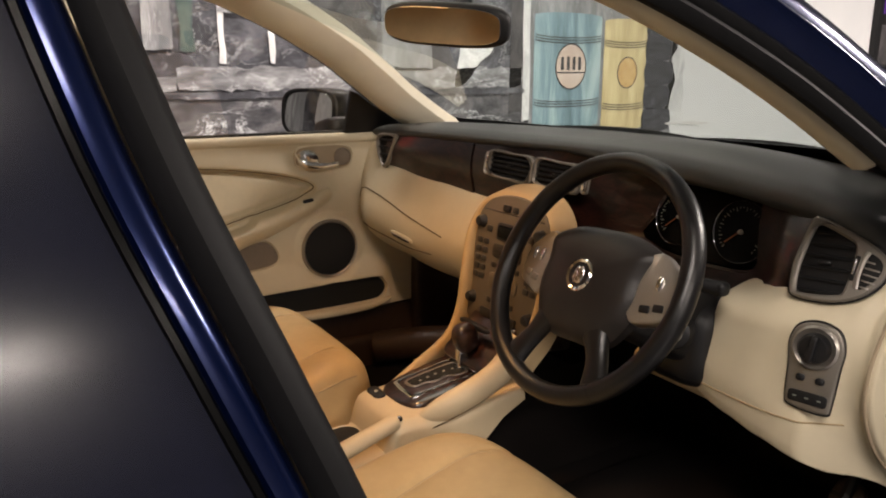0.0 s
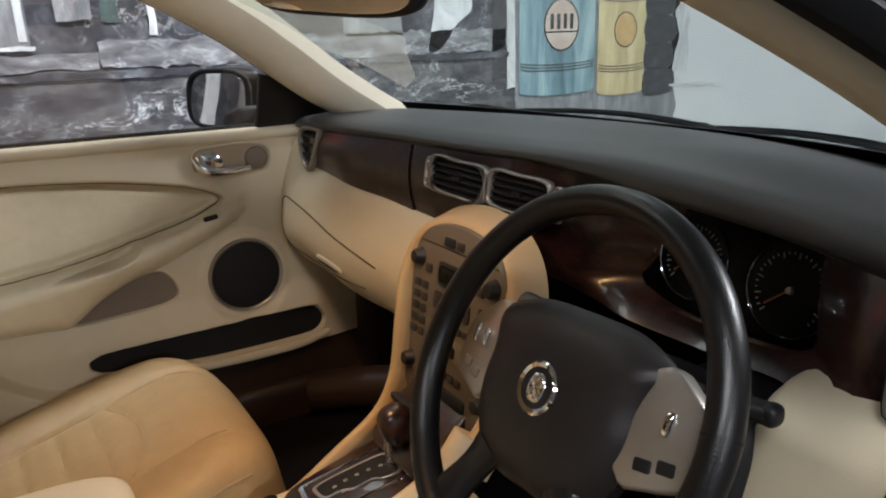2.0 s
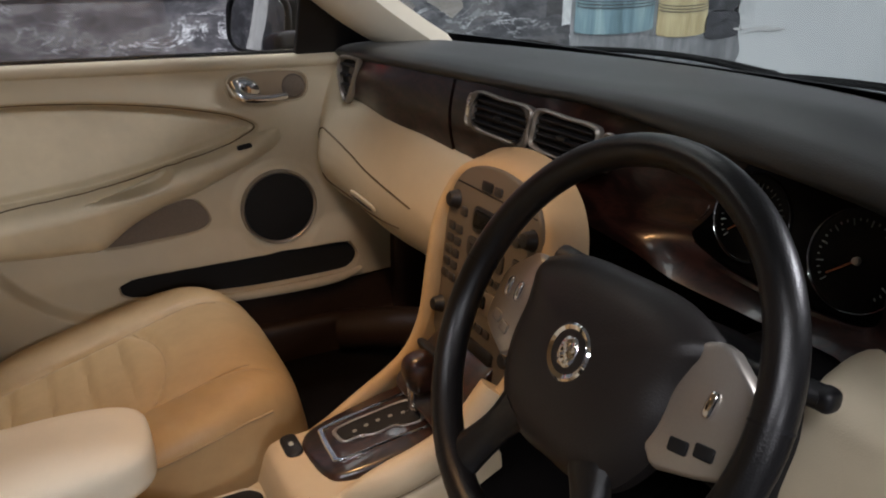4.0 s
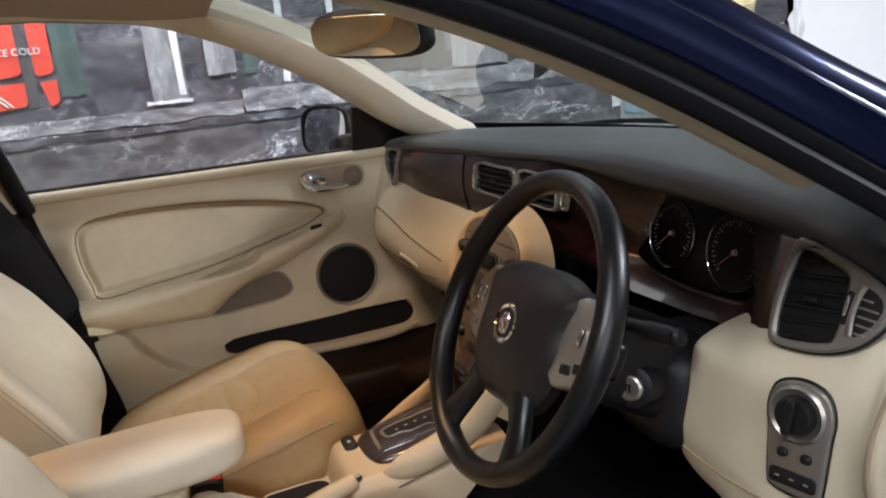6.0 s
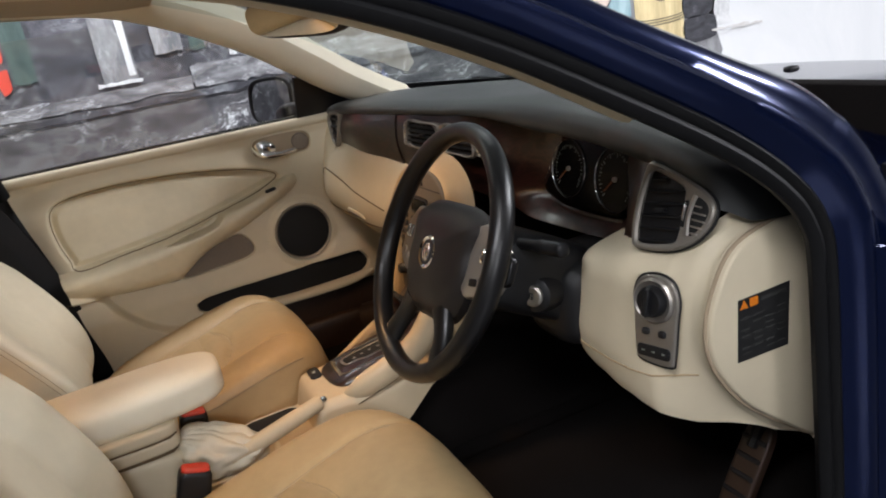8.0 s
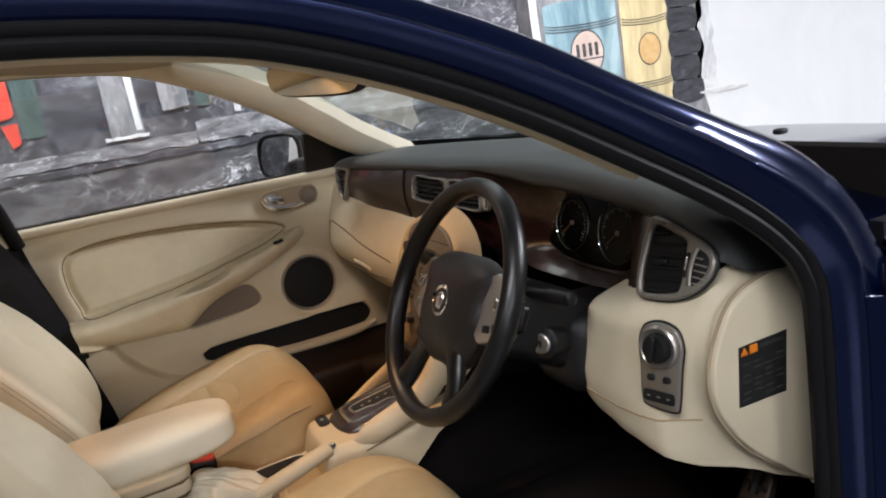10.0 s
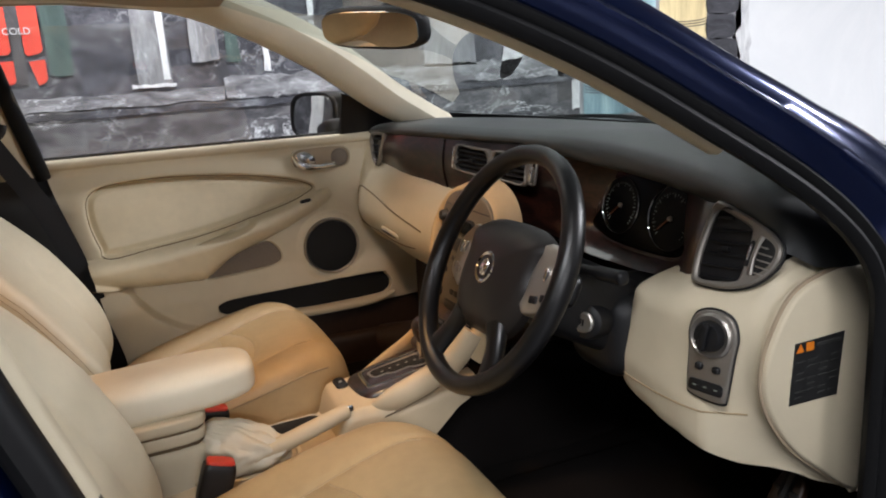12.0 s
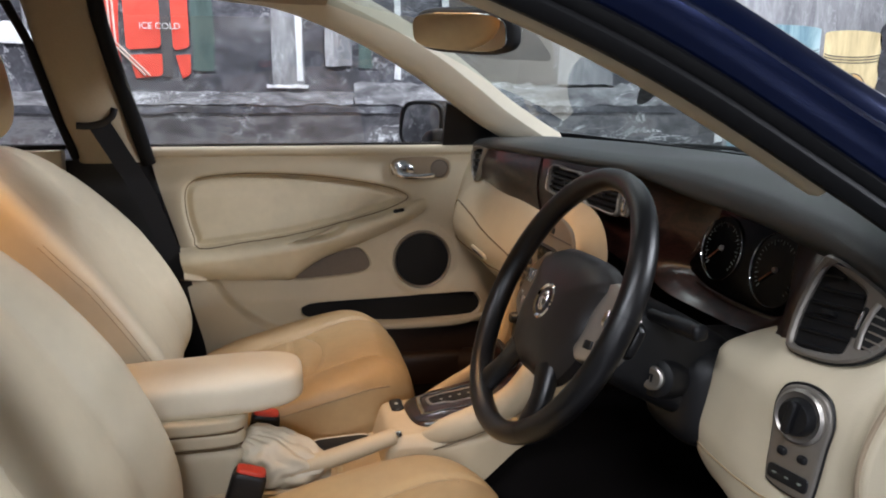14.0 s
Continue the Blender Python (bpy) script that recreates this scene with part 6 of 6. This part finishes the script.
# passenger's centre post with belt
def post_trim(sx):
    rows = []
    for t in spread(0, 1, 14):
        z = .895 + .445 * t
        x = lerp([(.62, .70), (.92, .675), (1.05, .632), (1.22, .570), (1.34, .525)], z)
        y = lerp([(.62, -.605), (.90, -.676), (1.02, -.702), (1.17, -.726), (1.34, -.748)], z)
        rows.append([Vector((sx * (x + .02), y + .005, z)), Vector((sx * x, y, z)), Vector((sx * (x - .018), y - .03, z)), Vector((sx * (x - .022), y - .07, z)), Vector((sx * (x - .012), y - .120, z)), Vector((sx * (x + .03), y - .140, z))])
    return [cr(r, 3) for r in rows]


# The post takes the darker cream to paint the roof's shade on it.
part("post_trim", grid(post_trim(-1)), ROOF_SHADE_CREAM, car, "cream centre post trim")
part("post_lower", slab(-.765, -.715, -.86, -.45, .26, .90, .006), BLACK_PLASTIC, car, "black lower centre post")
part("door_seal", tube([Vector((-.694, -.655, .89)), Vector((-.664, -.672, .98)), Vector((-.628, -.693, 1.08)), Vector((-.580, -.716, 1.21)), Vector((-.556, -.718, 1.262)), Vector((-.543, -.698, 1.292)), Vector((-.535, -.640, 1.308))], .018, 10), RUBBER, car, "black rubber post seal")
part("door_seal", tube([Vector((-.690, -.818, .905)), Vector((-.650, -.845, 1.02)), Vector((-.600, -.872, 1.17)), Vector((-.560, -.900, 1.255)), Vector((-.535, -.950, 1.295)), Vector((-.525, -1.03, 1.31))], .0105, 10), RUBBER, car, "black rubber post seal")
seat_belt = thing("seat_belt", "black seat belt hanging from a slot in the cream post", "seat belt")
bpts = cr([(-.626, -.748, .992), (-.642, -.708, .91), (-.650, -.655, .80), (-.655, -.60, .62), (-.655, -.56, .45)], 6)
part("webbing", sweep(bpts, lambda i, n: [(-.024, 0), (.024, 0), (.024, .002), (-.024, .002)], up=(1, 0, .2)), BELT, seat_belt, "black woven webbing")
part("slot", sweep(cr([(-.622, -.795, .986), (-.619, -.765, .986), (-.618, -.735, .993), (-.620, -.716, 1.008), (-.624, -.710, 1.026)], 5), lambda i, n: circle(1, 10, .008, .0045), up=(1, 0, 0)), BLACK_PLASTIC, seat_belt, "black belt slot")
belt2 = thing("seat_belt", "black seat belt beside the driver's seat", "seat belt")
part("webbing", sweep(cr([(.640, -.715, 1.00), (.650, -.66, .80), (.66, -.60, .60), (.66, -.55, .42)], 6), lambda i, n: [(-.024, 0), (.024, 0), (.024, .002), (-.024, .002)], up=(1, 0, .2)), BELT, belt2, "black woven webbing")

# rear cabin: rear seat, rear door, rear screen
rear_seat = thing("bench_seat", "cream leather rear bench seat", "car seat")
part("cushion", pillow((1.30, .46, .22), 5, 20, m=pose(0, -1.28, .45)), WARM_LIT_HIDE, rear_seat)
part("backrest", pillow((1.30, .16, .62), 5, 20, m=pose(0, -1.55, .76, 18, 0, 0)), WARM_LIT_HIDE, rear_seat)
rdoor = thing("rear_door", "closed rear passenger's door with a cream panel", "car door")
part("door_card", slab(-.73, -.69, -1.45, -.85, .30, .925, .008), CREAM_PLASTIC, rdoor, "cream door card")
part("window_seal", slab(-.735, -.70, -1.45, -.76, .925, .937, .003), RUBBER, rdoor)

# ---- mirrors ----
rv = thing("rear_view_mirror", "black rear-view mirror hanging at the windscreen", "mirror")
MM = axes((.035, -.045, 1.168), (1, .50, -.09), (.46, -.87, -.17))
part("housing", pillow((.245, .074, .034), 3.6, 14, m=MM @ Matrix.Translation((0, 0, -.014))), BLACK_PLASTIC, rv, "black mirror housing")
part("mirror_glass", plate(oval(.228, .060, 48, 3.6), .002, MM @ Matrix.Translation((0, 0, .0035)), .0006), MIRROR, rv, "mirror glass", smooth=False)
part("stem", tube([MM @ Vector((0, .02, -.02)), Vector((.02, .02, 1.215))], .010, 8), BLACK_PLASTIC, rv, "black mirror stem")

dm = thing("door_mirror", "black passenger's door mirror outside the window", "mirror")
MD = axes((-.880, .068, .972), (1, .507, 0), (.45, -.888, .09))
part("housing", pillow((.215, .145, .105), 3.4, 16, lambda q, w: w + Vector((.015 * q.y, 0, 0)), MD @ Matrix.Translation((0, 0, -.052))), BLACK_PLASTIC, dm, "black mirror housing")
part("bezel", ring(oval(.206, .136, 48, 3.4), oval(.182, .114, 48, 3.4), .008, MD, .003), BLACK_PLASTIC, dm, "black bezel")
part("mirror_glass", plate(oval(.184, .116, 48, 3.4), .002, axes(MD @ Vector((0, 0, .005)), (1, .456, 0), (.41, -.90, .13)), .0006), MIRROR, dm, "mirror glass", smooth=False)
part("foot", pillow((.14, .09, .05), 4, 10, m=pose(-.775, .10, .935, 0, -12, 0)), BLACK_PLASTIC, dm, "black mirror foot")
part("sail_panel", plate([Vector(p) for p in ((.085, -.005), (.33, -.005), (.33, .02), (.26, .055), (.16, .108), (.105, .145), (.085, .15))], .012, axes((-.700, 0, .905), (0, 1, 0), (1, 0, -.45)), .003), BLACK_PLASTIC, dm, "black triangular sail panel")

# interior lamp in the roof console
roof_lamp = thing("roof_lamp", "warm roof lamp above the rear-view mirror", "interior lamp")
part("lens", pillow((.11, .06, .012), 4, 10, m=pose(.0, -.16, 1.252)), glow("warm_lens", (1, .62, .28), 4), roof_lamp, "warm lens")
cabin = area_lamp("cabin_light", axes((.0, -.16, 1.240), (1, 0, 0), (.14, -.26, 1)), .10, .05, 1.15, (1, .55, .22))
cabin.data.spread = radians(88)


# Added lamp, standing in for warm light falling in from behind.
added_rear_lamp = thing("roof_lamp", "added warm lamp above the rear bench, standing in for outside light", "interior lamp")
part("lens", pillow((.12, .07, .012), 4, 10, m=pose(.05, -.90, 1.318)), glow("warm_rear_lens", (1, .62, .28), 4), added_rear_lamp, "warm lens")
rear_glow = area_lamp("rear_cabin_light", axes((.05, -.90, 1.306), (1, 0, 0), (0, 0, 1)), .11, .06, 0.9, (1, .47, .11))
rear_glow.data.spread = radians(95)

# ---- the rest of the car's body, closing it all round ----
def body_side(sx, y0, y1, top):
    rows = []
    for y in spread(y0, y1, 16):
        tuck = .05 * max(0, (-y - 1.6) / .8) ** 2
        rows.append(cr([Vector((sx * (x - tuck), y, z)) for x, z in ((.775, top), (.812, top - .03), (.835, .72), (.832, .50), (.80, .28), (.77, .20))], 4))
    return part("side_skin", shell(rows, (sx * -.006, 0, -.002)), PAINT, car, "dark blue side panel")


body_side(-1, -2.30, .46, .880)
body_side(1, -2.30, -1.32, .880)
boot = part("boot", pillow((1.60, .95, .62), 6, 16, lambda q, w: w + Vector((0, 0, .03 * q.y)), pose(0, -2.20, .60)), PAINT, car, "dark blue boot")
part("nose", pillow((1.62, .42, .50), 4.5, 16, lambda q, w: w + Vector((0, -.06 * q.x * q.x, -.04 * max(0, q.y) * max(0, q.z))), pose(0, 1.98, .47)), PAINT, car, "dark blue front end")
rear = [[Vector((u * (.50 + .13 * t), -1.36 - .42 * t, 1.325 - .075 * u * u * (1 - t) - .40 * t)) for u in spread(-1, 1, 16)] for t in spread(0, 1, 8)]
part("rear_screen", shell(rear, (0, .004, -.004)), DARK_GLASS, car, "dark tinted rear screen")
for sx in (-1, 1):
    part("rear_pillar", sweep(cr([(sx * .545, -1.36, 1.262), (sx * .62, -1.58, 1.10), (sx * .70, -1.80, .90)], 6), lambda i, n: circle(1, 12, .05, .035)), PAINT, car, "dark blue rear pillar")
    for wy in (1.30, -1.72):
        WM = axes((sx * .735, wy, .315), (0, 1, 0), (sx, 0, 0))
        road_wheel = part("road_wheel", lathe([(.215, -.09), (.275, -.095), (.305, -.08), (.315, -.04), (.315, .05), (.305, .085), (.275, .098), (.215, .09)], WM, 40), RUBBER, car, "black rubber tyre")
        part("rim", lathe([(.0005, .062), (.05, .064), (.06, .055), (.185, .070), (.205, .085), (.215, .080), (.216, .02)], WM, 40), SILVER, road_wheel, "silver alloy rim")
        part("hub_cap", lathe([(.0005, .072), (.028, .070), (.032, .060)], WM, 20), CHROME, road_wheel)

# every thing stands at the foot of its parts
def seat_things():
    bpy.context.view_layer.update()
    for ob in [o for o in scene.objects if o.type == "EMPTY" and o.parent is None and o.children]:
        pts = [c.matrix_world @ Vector(b) for c in ob.children_recursive if c.type == "MESH" for b in c.bound_box]
        lo = Vector([min(p[k] for p in pts) for k in range(3)])
        hi = Vector([max(p[k] for p in pts) for k in range(3)])
        foot = Vector(((lo.x + hi.x) / 2, (lo.y + hi.y) / 2, lo.z))
        old = ob.matrix_world.copy()
        ob.location = foot
        fix = Matrix.Translation(-foot) @ old
        for c in ob.children:
            c.matrix_parent_inverse = fix @ c.matrix_parent_inverse


seat_things()
